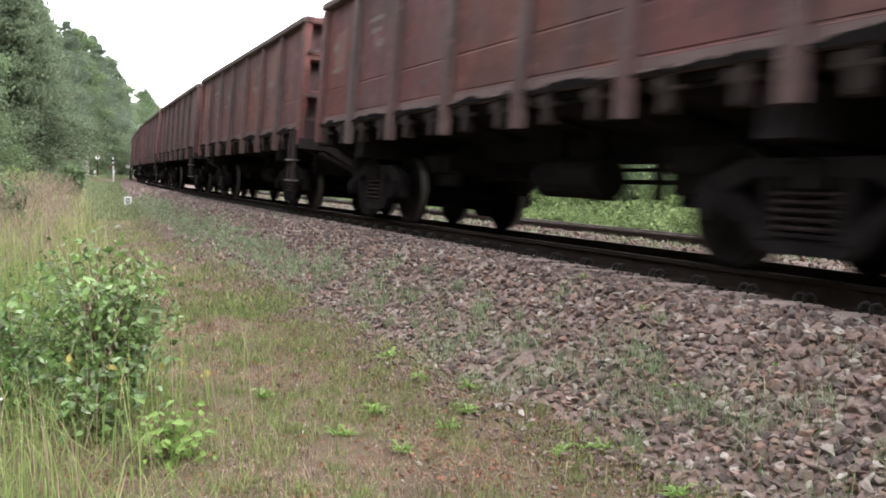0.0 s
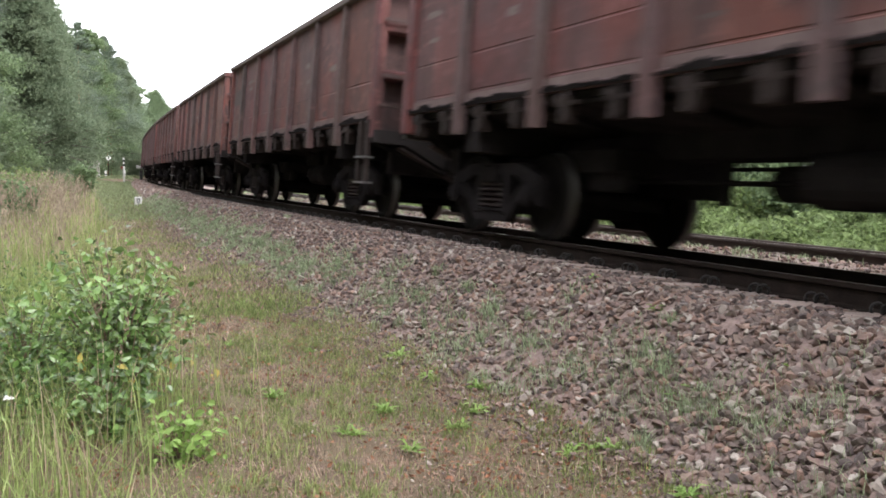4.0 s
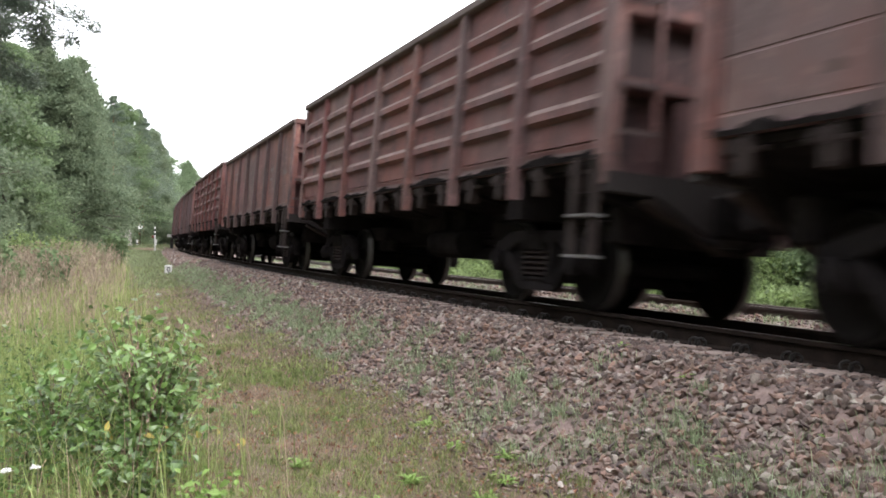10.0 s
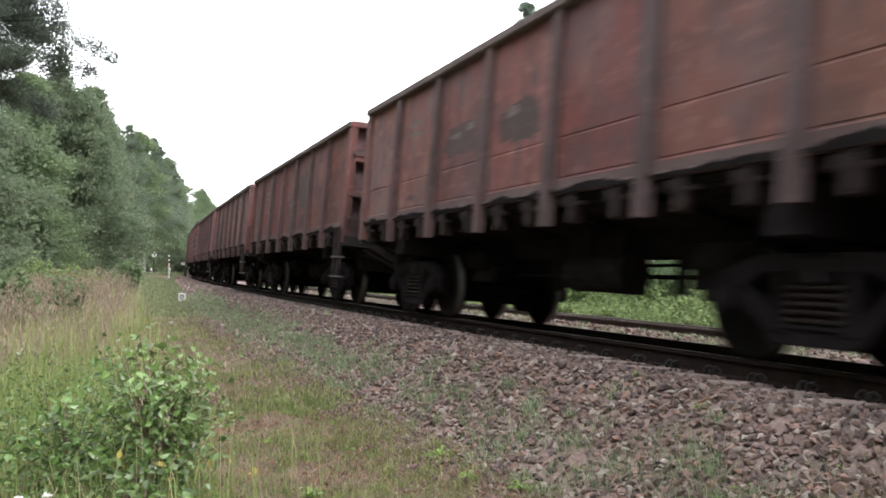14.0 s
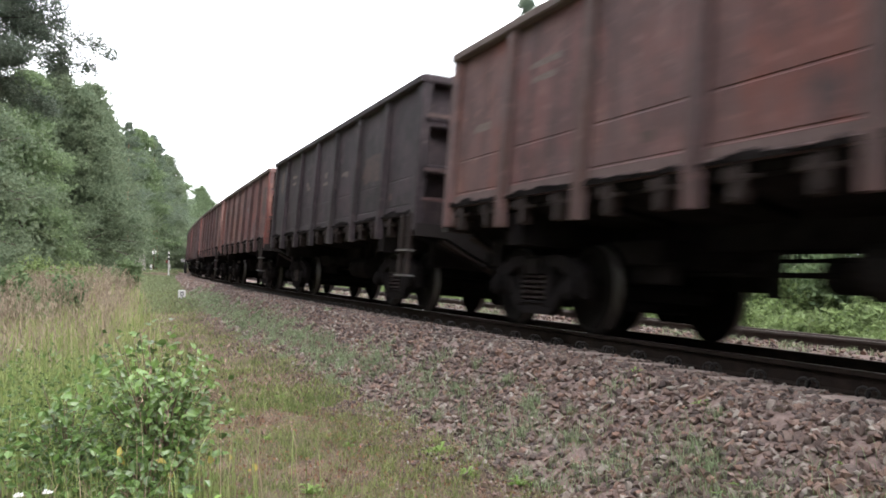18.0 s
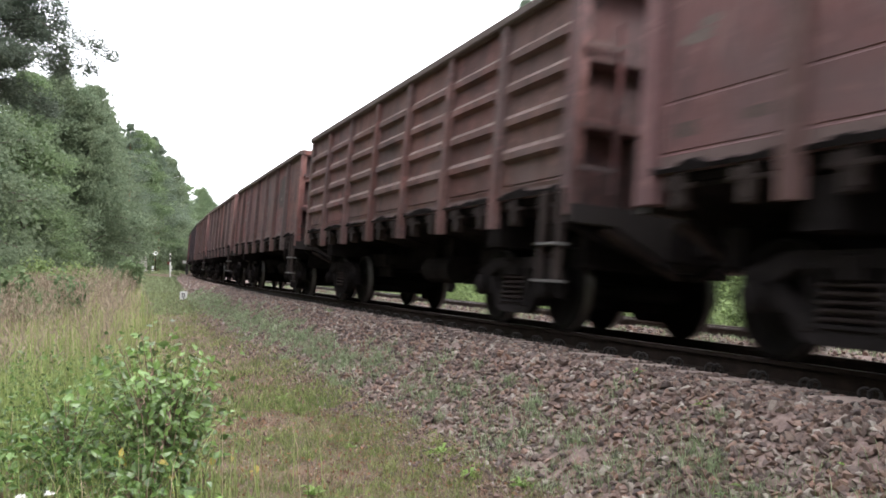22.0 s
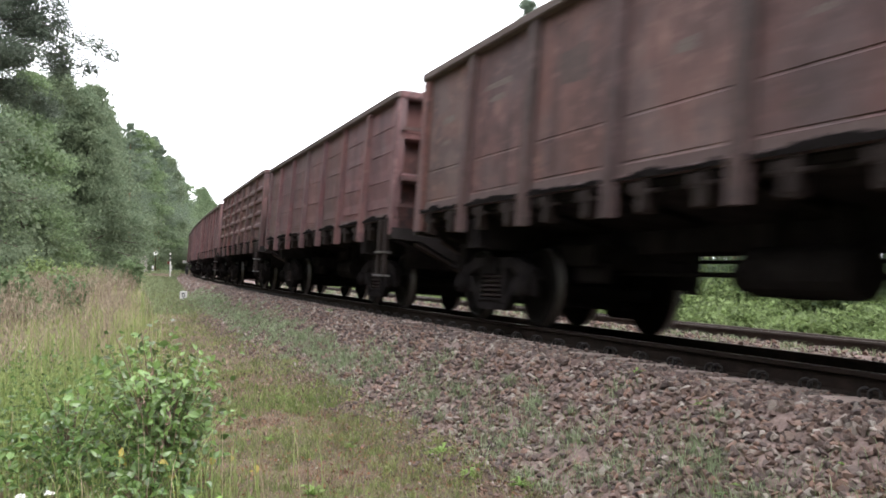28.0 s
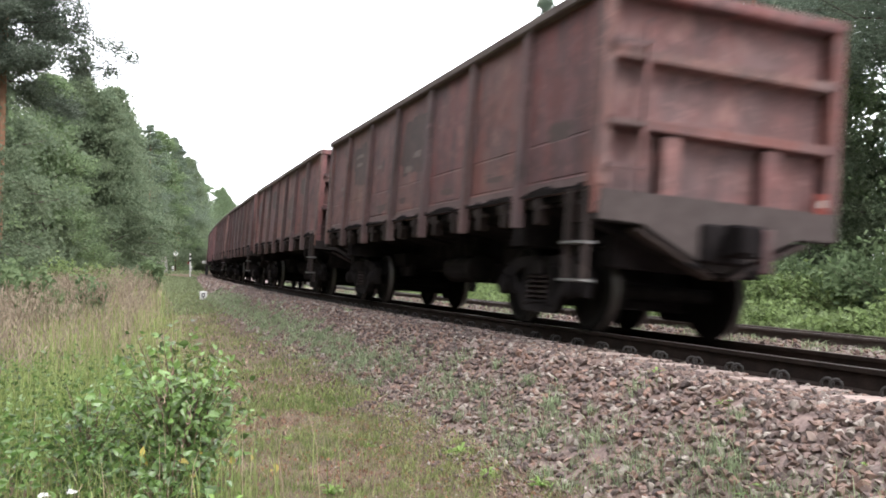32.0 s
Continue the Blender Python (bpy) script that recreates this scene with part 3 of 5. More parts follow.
def side_wall(parent, side, style, m):
    """One side: plate with pressed creases or ribs, posts, sill and rim."""
    xo = 1.43
    bot, top = 1.50, 3.46 + (0.125 if style == "ribbed" else 0)
    rise = top - 3.46
    wall = part("side_wall", boxes((*sorted((side * (xo - 0.035), side * (xo - 0.028))), -HL + 0.05, HL - 0.05, bot, top)), m, parent)
    if style == "smooth":
        lines = [(1.63, 0.025), (2.06, 0.025)]
    elif style == "lined":
        lines = [(1.67, 0.035), (2.12, 0.05), (2.60, 0.04), (3.02, 0.035)]
    else:
        lines = [(1.62, 0.03), (1.98, 0.07), (2.38, 0.07), (2.78, 0.07), (3.16, 0.07)]
    for i in range(7):
        y0, y1 = BAY[i] + 0.02, BAY[i + 1] - 0.02
        bm = bmesh.new()
        prof = [(bot, 0.0)]
        for z, d in lines:
            if style == "ribbed" and d > 0.05:
                prof += [(z - 0.10, 0.0), (z - 0.06, d), (z + 0.02, d), (z + 0.09, 0.0)]
            else:
                g = 0.45 if style == "smooth" else 1.0
                prof += [(max(z - 0.28, prof[-1][0] + 0.02), 0.0), (z - 0.022, d * 0.65 * g), (z - 0.011, -0.010 * g), (z + 0.006, -0.018 * g), (z + 0.012, 0.0)]
        prof += [(top, 0.0)]
        e = 0.03 if style == "smooth" else 0.10
        cols = [(y0, 0.0), (y0 + e, 0.0), (y0 + e + 0.07, 1.0), (y1 - e - 0.07, 1.0), (y1 - e, 0.0), (y1, 0.0)]
        grid = [[bm.verts.new((side * (xo + d * k), y, z)) for z, d in prof] for y, k in cols]
        for a, b in zip(grid, grid[1:]):
            for j in range(len(prof) - 1):
                fc = bm.faces.new((a[j], b[j], b[j + 1], a[j + 1]))
                # upper rib slopes coloured paler: the sky's highlight on them, with some dust
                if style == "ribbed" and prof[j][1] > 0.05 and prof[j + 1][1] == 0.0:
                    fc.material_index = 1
        bmesh.ops.recalc_face_normals(bm, faces=bm.faces[:])
        me = to_mesh("panel", bm)
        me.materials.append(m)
        me.materials.append(M_RIBTOP)
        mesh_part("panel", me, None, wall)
    for i, y in enumerate(BAY):
        w = 0.10
        lo, hi = (1.13, 3.44 + rise)
        bm = bmesh.new()
        x0, x1 = side * (xo + 0.002), side * (xo + 0.105)
        if i in (0, 7):
            yc = y + (0.05 if i == 0 else -0.05)
            box(bm, *sorted((x0, side * (xo + 0.06))), yc - 0.11, yc + 0.11, 1.20, hi, bevel=0.012)
            part("corner_post", bm, m, wall)
            continue
        vs = []
        for z, k in ((lo, 0.9), (1.50, 1.0), (hi, 0.72)):
            vs.append([bm.verts.new((x0, y - w, z)), bm.verts.new((x0 + (x1 - x0) * k, y - w * 0.72, z)), bm.verts.new((x0 + (x1 - x0) * k, y + w * 0.72, z)), bm.verts.new((x0, y + w, z))])
        for a, b in zip(vs, vs[1:]):
            for j in range(4):
                bm.faces.new((a[j], a[(j + 1) % 4], b[(j + 1) % 4], b[j]))
        bm.faces.new(vs[0])
        bm.faces.new(vs[-1])
        bmesh.ops.recalc_face_normals(bm, faces=bm.faces[:])
        part("post", bm, M_POST if style == "smooth" and m is not M_BLACK else m, wall)
    part("top_rim", boxes((*sorted((side * (xo - 0.06), side * (xo + 0.10))), -HL, HL, 3.44 + rise, 3.56 + rise), bevel=0.02), m if m is M_BLACK else M_RIM, wall)
    part("lower_strip", boxes((*sorted((side * (xo - 0.02), side * (xo + 0.008))), -HL + 0.02, HL - 0.02, 1.502, 1.600)), m if m is M_BLACK else M_STRIP, wall)
    v, f = soot_crust(side * (xo + 0.047), side)
    mesh_part("soot_crust", poly("soot_crust", v, f), M_UNDER, wall)
    part("side_sill", boxes((*sorted((side * (xo - 0.10), side * (xo + 0.045))), -HL, HL, 1.455, 1.505), bevel=0.01), m if m is M_BLACK else M_POST, wall)
    return wall


def end_wall(parent, end, m, rise=0.0):
    """One end: plate, rim, two deep beams and two stub posts over the headstock."""
    y = end * (HL - 0.20)
    yo = end * HL
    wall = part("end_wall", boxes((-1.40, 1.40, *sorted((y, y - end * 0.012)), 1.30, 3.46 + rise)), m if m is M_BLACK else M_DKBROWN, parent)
    part("end_rim", boxes((-1.47, 1.47, *sorted((y, yo + end * 0.02)), 3.44 + rise, 3.575 + rise), bevel=0.02), m, wall)
    for z in (2.15, 2.85):
        bm = bmesh.new()
        plate(bm, [(y, z - 0.085), (yo, z - 0.06), (yo, z + 0.04), (y, z + 0.09)], -1.40, 1.40)
        part("end_beam", bm, m, wall)
    for x in (-0.62, 0.62):
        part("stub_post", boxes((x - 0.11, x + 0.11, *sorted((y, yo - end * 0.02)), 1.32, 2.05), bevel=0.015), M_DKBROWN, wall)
    lad = part("end_ladder", boxes((-1.02, -0.98, *sorted((yo, yo + end * 0.05)), 1.45, 3.2)), m, wall)
    for z in (1.66, 2.10, 2.92):
        part("rung", boxes((-1.40, -0.98, *sorted((yo + end * 0.03, yo + end * 0.06)), z, z + 0.05)), M_POST, lad)
    for x in (-1.40, 1.40):
        part("corner_angle", boxes((x - 0.06, x + 0.06, *sorted((y - end * 0.08, yo)), 1.2, 3.44 + rise), bevel=0.012), m, wall)
    return wall


def underframe(parent, m):
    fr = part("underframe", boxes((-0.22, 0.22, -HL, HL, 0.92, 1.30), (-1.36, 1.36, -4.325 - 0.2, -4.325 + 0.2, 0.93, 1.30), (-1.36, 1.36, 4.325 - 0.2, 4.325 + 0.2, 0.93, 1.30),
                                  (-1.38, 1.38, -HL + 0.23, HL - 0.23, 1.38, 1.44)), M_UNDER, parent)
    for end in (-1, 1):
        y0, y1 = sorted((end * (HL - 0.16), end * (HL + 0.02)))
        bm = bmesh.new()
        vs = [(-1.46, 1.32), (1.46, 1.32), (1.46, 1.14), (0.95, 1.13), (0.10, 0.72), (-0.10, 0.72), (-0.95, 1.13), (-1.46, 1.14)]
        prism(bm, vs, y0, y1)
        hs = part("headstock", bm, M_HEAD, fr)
        for side in (-1, 1):
            bm = bmesh.new()
            prism(bm, [(side * 1.02, 1.100), (side * 0.10, 0.672), (side * 0.10, 0.632), (side * 1.02, 1.062)], y0 - (0.05 if end < 0 else 0), y1 + (0.05 if end > 0 else 0))
            part("flange", bm, M_GREY, hs)
        # made-up dark block that closes the bright slit below the headstock
        part("end_cross_beam", boxes((-0.95, 0.95, *sorted((end * (HL - 0.78), end * (HL - 0.52))), 0.70, 1.06), bevel=0.02), M_UNDER, fr)
        # automatic coupler: shank, head with claw
        bm = boxes((-0.09, 0.09, *sorted((end * HL, end * (HL + 0.42))), 0.93, 1.11), (-0.20, 0.13, *sorted((end * (HL + 0.32), end * (HL + 0.52))), 0.86, 1.18),
                   (-0.22, -0.08, *sorted((end * (HL + 0.48), end * (HL + 0.66))), 0.88, 1.16), bevel=0.02)
        part("coupler", bm, M_UNDER, fr)
        bm = boxes((0.46, 0.56, *sorted((end * (HL + 0.02), end * (HL + 0.13))), 0.74, 1.20), (0.40, 0.62, *sorted((end * (HL + 0.02), end * (HL + 0.06))), 1.06, 1.16), bevel=0.012)
        part("lever_bracket", bm, M_POST, fr)
        part("buffer_box", boxes((-0.27, 0.27, *sorted((end * (HL - 0.1), end * (HL + 0.14))), 0.80, 1.20), bevel=0.025), M_UNDER, fr)
        for side in (-1, 1):
            bm = bmesh.new()
            rod(bm, (side * 1.36, end * (HL - 0.55), 1.20), (side * 0.30, end * (HL + 0.10), 0.74), 0.035, 6)
            part("release_rod", bm, M_UNDER, fr)
    # step ladder under the near rear corner and the far front one
    for side, end in ((-1, -1), (1, 1)):
        yc = end * (HL - 0.31)
        x0, x1 = sorted((side * 1.465, side * 1.525))
        ld = part("step_ladder", boxes((x0, x1, yc - 0.23, yc - 0.13, 0.52, 1.47), (x0, x1, yc + 0.13, yc + 0.23, 0.52, 1.47)), M_GREY, fr)
        for z in (0.52, 0.90):
            part("step", boxes((*sorted((side * 1.40, side * 1.56)), yc - 0.24, yc + 0.24, z, z + 0.025)), M_RUNG, ld)
    # discharge door hinges and hook locks in each bay
    for i in range(7):
        for k in (0.27, 0.73):
            y = BAY[i] + (BAY[i + 1] - BAY[i]) * k
            bm = boxes((-1.46, -1.33, y - 0.06, y + 0.06, 1.15, 1.40), (-1.44, -1.38, y - 0.20, y + 0.20, 1.32, 1.36), (-1.47, -1.44, y - 0.10, y - 0.02, 1.18, 1.45), bevel=0.006)
            rod(bm, (-1.48, y + 0.07, 1.37), (-1.36, y + 0.07, 1.37), 0.055, 9)
            part("door_latch", bm, M_GREY, fr)
    for side in (-1, 1):
        for i in range(7):
            y0, y1 = BAY[i] + 0.16, BAY[i + 1] - 0.16
            bm = bmesh.new()
            vs = [(side * 1.34, 1.375), (side * 0.26, 1.20), (side * 0.26, 1.16), (side * 1.34, 1.335)]
            prism(bm, vs, y0, y1)
            part("discharge_door", bm, M_UNDER, fr)
    bm = bmesh.new()
    rod(bm, (-0.62, -1.35, 0.70), (-0.62, -0.15, 0.70), 0.21, 16)
    box(bm, -0.68, -0.56, -1.15, -1.05, 0.85, 1.20)
    box(bm, -0.68, -0.56, -0.45, -0.35, 0.85, 1.20)
    part("air_reservoir", bm, M_UNDER, fr)
    bm = boxes((0.28, 0.66, 0.35, 0.75, 0.52, 1.0), (0.40, 0.56, 0.2, 1.5, 0.95, 1.2))
    rod(bm, (0.48, 0.75, 0.74), (0.48, 1.35, 0.74), 0.17, 14)
    part("brake_cylinder", bm, M_UNDER, fr)
    for b in ((-0.10, -0.02, -2.05, -1.80, 0.47, 1.0), (0.02, 0.10, 1.55, 1.75, 0.50, 1.0), (-0.34, -0.26, -1.78, -1.66, 0.52, 1.05)):
        part("brake_lever", boxes(b, bevel=0.01), M_UNDER, fr)
    for s in (-1, 1):
        part("brake_rigging", boxes((-0.72, 0.72, *sorted((s * 2.35, s * 3.3)), 0.74, 1.0), bevel=0.02), M_UNDER, fr)
        for x in (-0.56, 0.56):
            part("rigging_beam", boxes((x - 0.06, x + 0.06, *sorted((s * 2.3, s * 3.35)), 0.56, 0.80), bevel=0.02), M_UNDER, fr)
    bm = bmesh.new()
    rod(bm, (-0.15, -3.4, 0.70), (-0.15, 3.4, 0.70), 0.025, 6)
    rod(bm, (0.25, -3.2, 0.86), (0.25, 3.2, 0.86), 0.02, 6)
    part("brake_rod", bm, M_UNDER, fr)
    return fr


def make_wagon(style, m, label):
    w = empty("gondola_wagon")
    tagged(w, label, "railway wagon", "wagons of the freight train")
    part("floor", boxes((-1.39, 1.39, -HL + 0.23, HL - 0.23, 1.445, 1.49)), M_UNDER, w)
    for side in (-1, 1):
        side_wall(w, side, style, m)
    for end in (-1, 1):
        end_wall(w, end, m, 0.125 if style == "ribbed" else 0.0)
    underframe(w, m)
    for y in (-4.325, 4.325):
        bogie(w, y, SHARED)
    return w


# The wagons from the tail forwards: style and paint.
KINDS = {
    "r": ("smooth", M_RED, "red-brown open freight wagon with worn smooth steel sides"),
    "f": ("smooth", M_RED2, "faded orange-red open freight wagon with dusty smooth sides"),
    "b": ("smooth", M_BROWN, "dull brown open freight wagon with scraped sides"),
    "d": ("smooth", M_DKBROWN, "dark brown open freight wagon with stained sides"),
    "k": ("smooth", M_BLACK, "sooty dark grey open freight wagon"),
    "p": ("smooth", M_MAUVE, "purple-brown open freight wagon with plain sides"),
    "l": ("lined", M_MAUVE, "purple-brown open freight wagon with creased sheet sides"),
    "g": ("lined", M_GREYBROWN, "grey-brown open freight wagon with creased sheet sides"),
    "c": ("ribbed", M_GREYBROWN, "grey-brown open freight wagon with pressed horizontal ribs"),
    "R": ("smooth", M_RED3, "sooty dark red open freight wagon with worn sides"),
    "F": ("smooth", M_RED4, "rusty red open freight wagon with grimy smooth sides"),
    "E": ("ribbed", M_RED3, "dark red open freight wagon with pressed horizontal ribs"),
    "e": ("ribbed", M_RED, "red-brown open freight wagon with pressed horizontal ribs"),
}
ORDER = "rrdblcllpcrrrkfbfFrrefERFRRFgRRdRRRpRRR"


def run(t):
    """Where the tail of the train stands at t seconds, in metres along the track."""
    u = t - 16
    return 7.49 + 13.3 * (t - 32) + 13.92 - 2.73089e-4 * u ** 3 - 1.05063e-2 * u ** 2 - 0.451396 * u - 2.6505


PROTO = {}
WAGONS = []
for n, key in enumerate(ORDER):
    if key not in PROTO:
        w = PROTO[key] = make_wagon(*KINDS[key])
    else:
        w = copy_thing(PROTO[key], Matrix())
    WAGONS.append(w)
# plate added over the tail headstock, coloured as lit with no wagon behind
plate_bm = bmesh.new()
prism(plate_bm, [(-1.45, 1.45), (1.45, 1.45), (1.45, 1.15), (0.95, 1.14), (0.30, 0.83), (-0.30, 0.83), (-0.95, 1.14), (-1.45, 1.15)], -HL - 0.032, -HL - 0.024)
part("end_plate", plate_bm, M_PLATE, WAGONS[0], "added plate giving the tail headstock its lighter, openly lit dusty grey")
tail_disc = part("tail_marker", boxes((1.16, 1.32, -HL - 0.035, -HL - 0.02, 1.44, 1.66)), M_SIGNRED, WAGONS[0], "red and white tail marker plate")
part("tail_marker_centre", boxes((1.205, 1.275, -HL - 0.039, -HL - 0.035, 1.51, 1.59)), M_GREYBOX, tail_disc)
# faded marks and repainted patches on the sides that face the path
def ragged(k, mt):
    """A paint patch one metre across with an uneven edge."""
    q = np.random.default_rng(170 + k)
    pts = []
    for i in range(44):
        a = 2 * math.pi * i / 44
        c, s = math.cos(a), math.sin(a)
        d = 0.5 / max(abs(c), abs(s)) ** (0.75 if k % 2 else 0.45) * (0.88 + 0.07 * math.sin(3 * a + k) + 0.06 * q.normal())
        pts.append((0.0, c * d, s * d))
    me = poly("patch", pts, [tuple(range(43, -1, -1))])
    me.materials.append(mt)
    return me


# the tail wagon's end walls and stub posts take M_RED, not dark brown
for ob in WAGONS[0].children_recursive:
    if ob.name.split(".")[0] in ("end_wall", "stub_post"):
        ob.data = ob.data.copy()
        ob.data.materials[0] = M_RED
UNIT = {c: [ragged(j * 10 + i, mt) for i in range(4)] for j, (c, mt) in enumerate((("d", M_PATCHD), ("l", M_PATCHL), ("m", M_MARK)))}
# the tail wagons' own patches: bay, width, height, middle height
OWN = {0: ((5, 1.15, 0.95, 2.75), (3, 1.45, 1.05, 2.68), (0, 0.6, 0.5, 2.05), (1, 0.7, 0.35, 1.9), (2, 0.6, 0.3, 1.85), (4, 0.8, 0.35, 1.82)),
       1: ((6, 1.2, 0.9, 2.7), (4, 1.0, 0.7, 2.9), (2, 1.3, 0.8, 2.4), (1, 0.7, 0.5, 2.9))}
r = np.random.default_rng(17)
for n, (w, key) in enumerate(zip(WAGONS, ORDER)):
    if KINDS[key][0] != "smooth":
        continue
    used = [5]
    for z, ln in ((2.93, 0.95), (2.76, 0.6)):
        ob = mesh_part("faded_marking", UNIT["m"][int(r.integers(0, 4))], None, w)
        ob.location, ob.scale = (-1.432, (BAY[5] + BAY[6]) / 2 + 0.1, z), (1, ln * r.uniform(0.6, 1.1), 0.085)
    for bay in r.permutation(7)[: int(r.integers(2, 5))]:
        for j in range(int(r.integers(1, 3))):
            ob = mesh_part("faded_marking", UNIT["m"][int(r.integers(0, 4))], None, w)
            ob.location = (-1.432, (BAY[bay] + BAY[bay + 1]) / 2 + r.uniform(-0.35, 0.35), 2.30 + 0.17 * j + r.uniform(0, 0.3))
            ob.scale = (1, r.uniform(0.25, 0.6), r.uniform(0.07, 0.15))
    for bay in r.integers(0, 7, 2):
        ob = mesh_part("paint_patch", UNIT["d"][int(r.integers(0, 4))], None, w)
        ob.location, ob.scale = (-1.4325, r.uniform(BAY[bay] + 0.3, BAY[bay + 1] - 0.3), r.uniform(1.72, 1.95)), (1, r.uniform(0.12, 0.4), r.uniform(0.06, 0.16))
    for bay, wd, ht, z in OWN.get(n, ()):
        ob = mesh_part("paint_patch", UNIT["d"][bay % 4], None, w)
        ob.location, ob.scale = (-1.431, (BAY[bay] + BAY[bay + 1]) / 2, z), (1, wd, ht)
    for j in range(0 if n in OWN else r.integers(1, 5)):
        bay = int(r.integers(0, 7))
        if bay in used:
            continue
        used.append(bay)
        ob = mesh_part("paint_patch", UNIT["d" if r.uniform() < 0.6 or key == "k" else "l"][int(r.integers(0, 4))], None, w)
        wd, ht = r.uniform(0.5, 1.3), r.uniform(0.4, 1.0)
        ob.location, ob.scale = (-1.431, (BAY[bay] + BAY[bay + 1]) / 2, r.uniform(2.05 + ht / 2, 3.3 - ht / 2)), (1, wd, ht)


def wagon_pose(n, t):
    return track_pose(run(t) + HL + PITCH * n)


def motions():
    for n, w in enumerate(WAGONS):
        walk(w, [(t, wagon_pose(n, t)) for t in range(0, 33)])
        # the wheels roll while the wagon passes the camera
        passing = [k / FPS for k in range(0, 32 * FPS + 1) if -8 < run(k / FPS) + HL + PITCH * n < 34]
        if not passing:
            continue
        times = ([0.0] if passing[0] > 0 else []) + passing + ([32.0] if passing[-1] < 32 else [])
        start = run(passing[0])
        for ob in w.children_recursive:
            if ob.name.startswith("wheelset"):
                at = ob.matrix_basis.to_translation()
                rows = []
                for t in times:
                    turn = (min(max(run(t), start), run(passing[-1])) - start) / WHEEL
                    rows.append((t, Matrix.Translation(at) @ Matrix.Rotation(-turn, 4, "X")))
                walk(ob, rows)


# ---- trees ----
rng = np.random.default_rng(7)


def broad_tree(height, spread, first, clumps, per, leaf, mat, seed, bark=None):
    """A leafy tree at the origin: trunk, limbs and a ragged crown of leaves in clumps."""
    r = np.random.default_rng(seed)
    t = empty("tree")
    lines, tips = [], []
    trunk = []
    px, py = 0.0, 0.0
    for i in range(9):
        z = height * 0.93 * i / 8
        trunk.append(((px, py, z), max(0.012 * height * (1 - i / 8.6), 0.02)))
        px += r.normal() * 0.012 * height
        py += r.normal() * 0.012 * height
    lines.append(trunk)
    for i in range(clumps):
        k = first + (1 - first) * (i + r.uniform()) / clumps
        z = height * k
        base = Vector(trunk[min(int(z / (height * 0.93) * 8), 8)][0])
        base.z = z * 0.92
        a = i * 2.4 + r.uniform(-0.5, 0.5)
        shape = (0.08 + 0.92 * ((1 - k) / (1 - first)) ** 0.85) * (0.6 + 0.4 * min(1, (k - first) * 5 + 0.3))
        reach = spread * shape * r.uniform(0.5, 1.28)
        end = base + Vector((math.cos(a) * reach, math.sin(a) * reach, reach * (r.uniform(-0.25, 0.25) + 0.5 * k)))
        mid = (base + end) / 2 + Vector((0, 0, reach * 0.08))
        lines.append([(base, 0.0045 * height), (mid, 0.003 * height), (end, 0.0012 * height)])
        tips += [(end, 1.0), (mid, 0.8), (base * 0.35 + end * 0.65 + Vector((r.normal(), r.normal(), r.normal())) * 0.12 * spread, 0.8)]
    v, f = tubes(lines, 6)
    mesh_part("trunk", poly("trunk", v, f, True), bark or M_BARK, t)
    pts = []
    for c, k in tips:
        n = int(per * k)
        q = r.normal(size=(n, 3)) * np.array([0.108, 0.108, 0.052]) * spread * (0.62 + 0.48 * min(1.0, (height - c[2]) / height * 1.8)) * k * r.uniform(0.7, 1.25)
        q[: n // 4] *= 1.9
        pts.append(np.array(c) + q)
    v, f = cards(np.concatenate(pts), leaf, r, aspect=0.75)
    mesh_part("crown", poly("crown", v, f), mat, t)
    return t


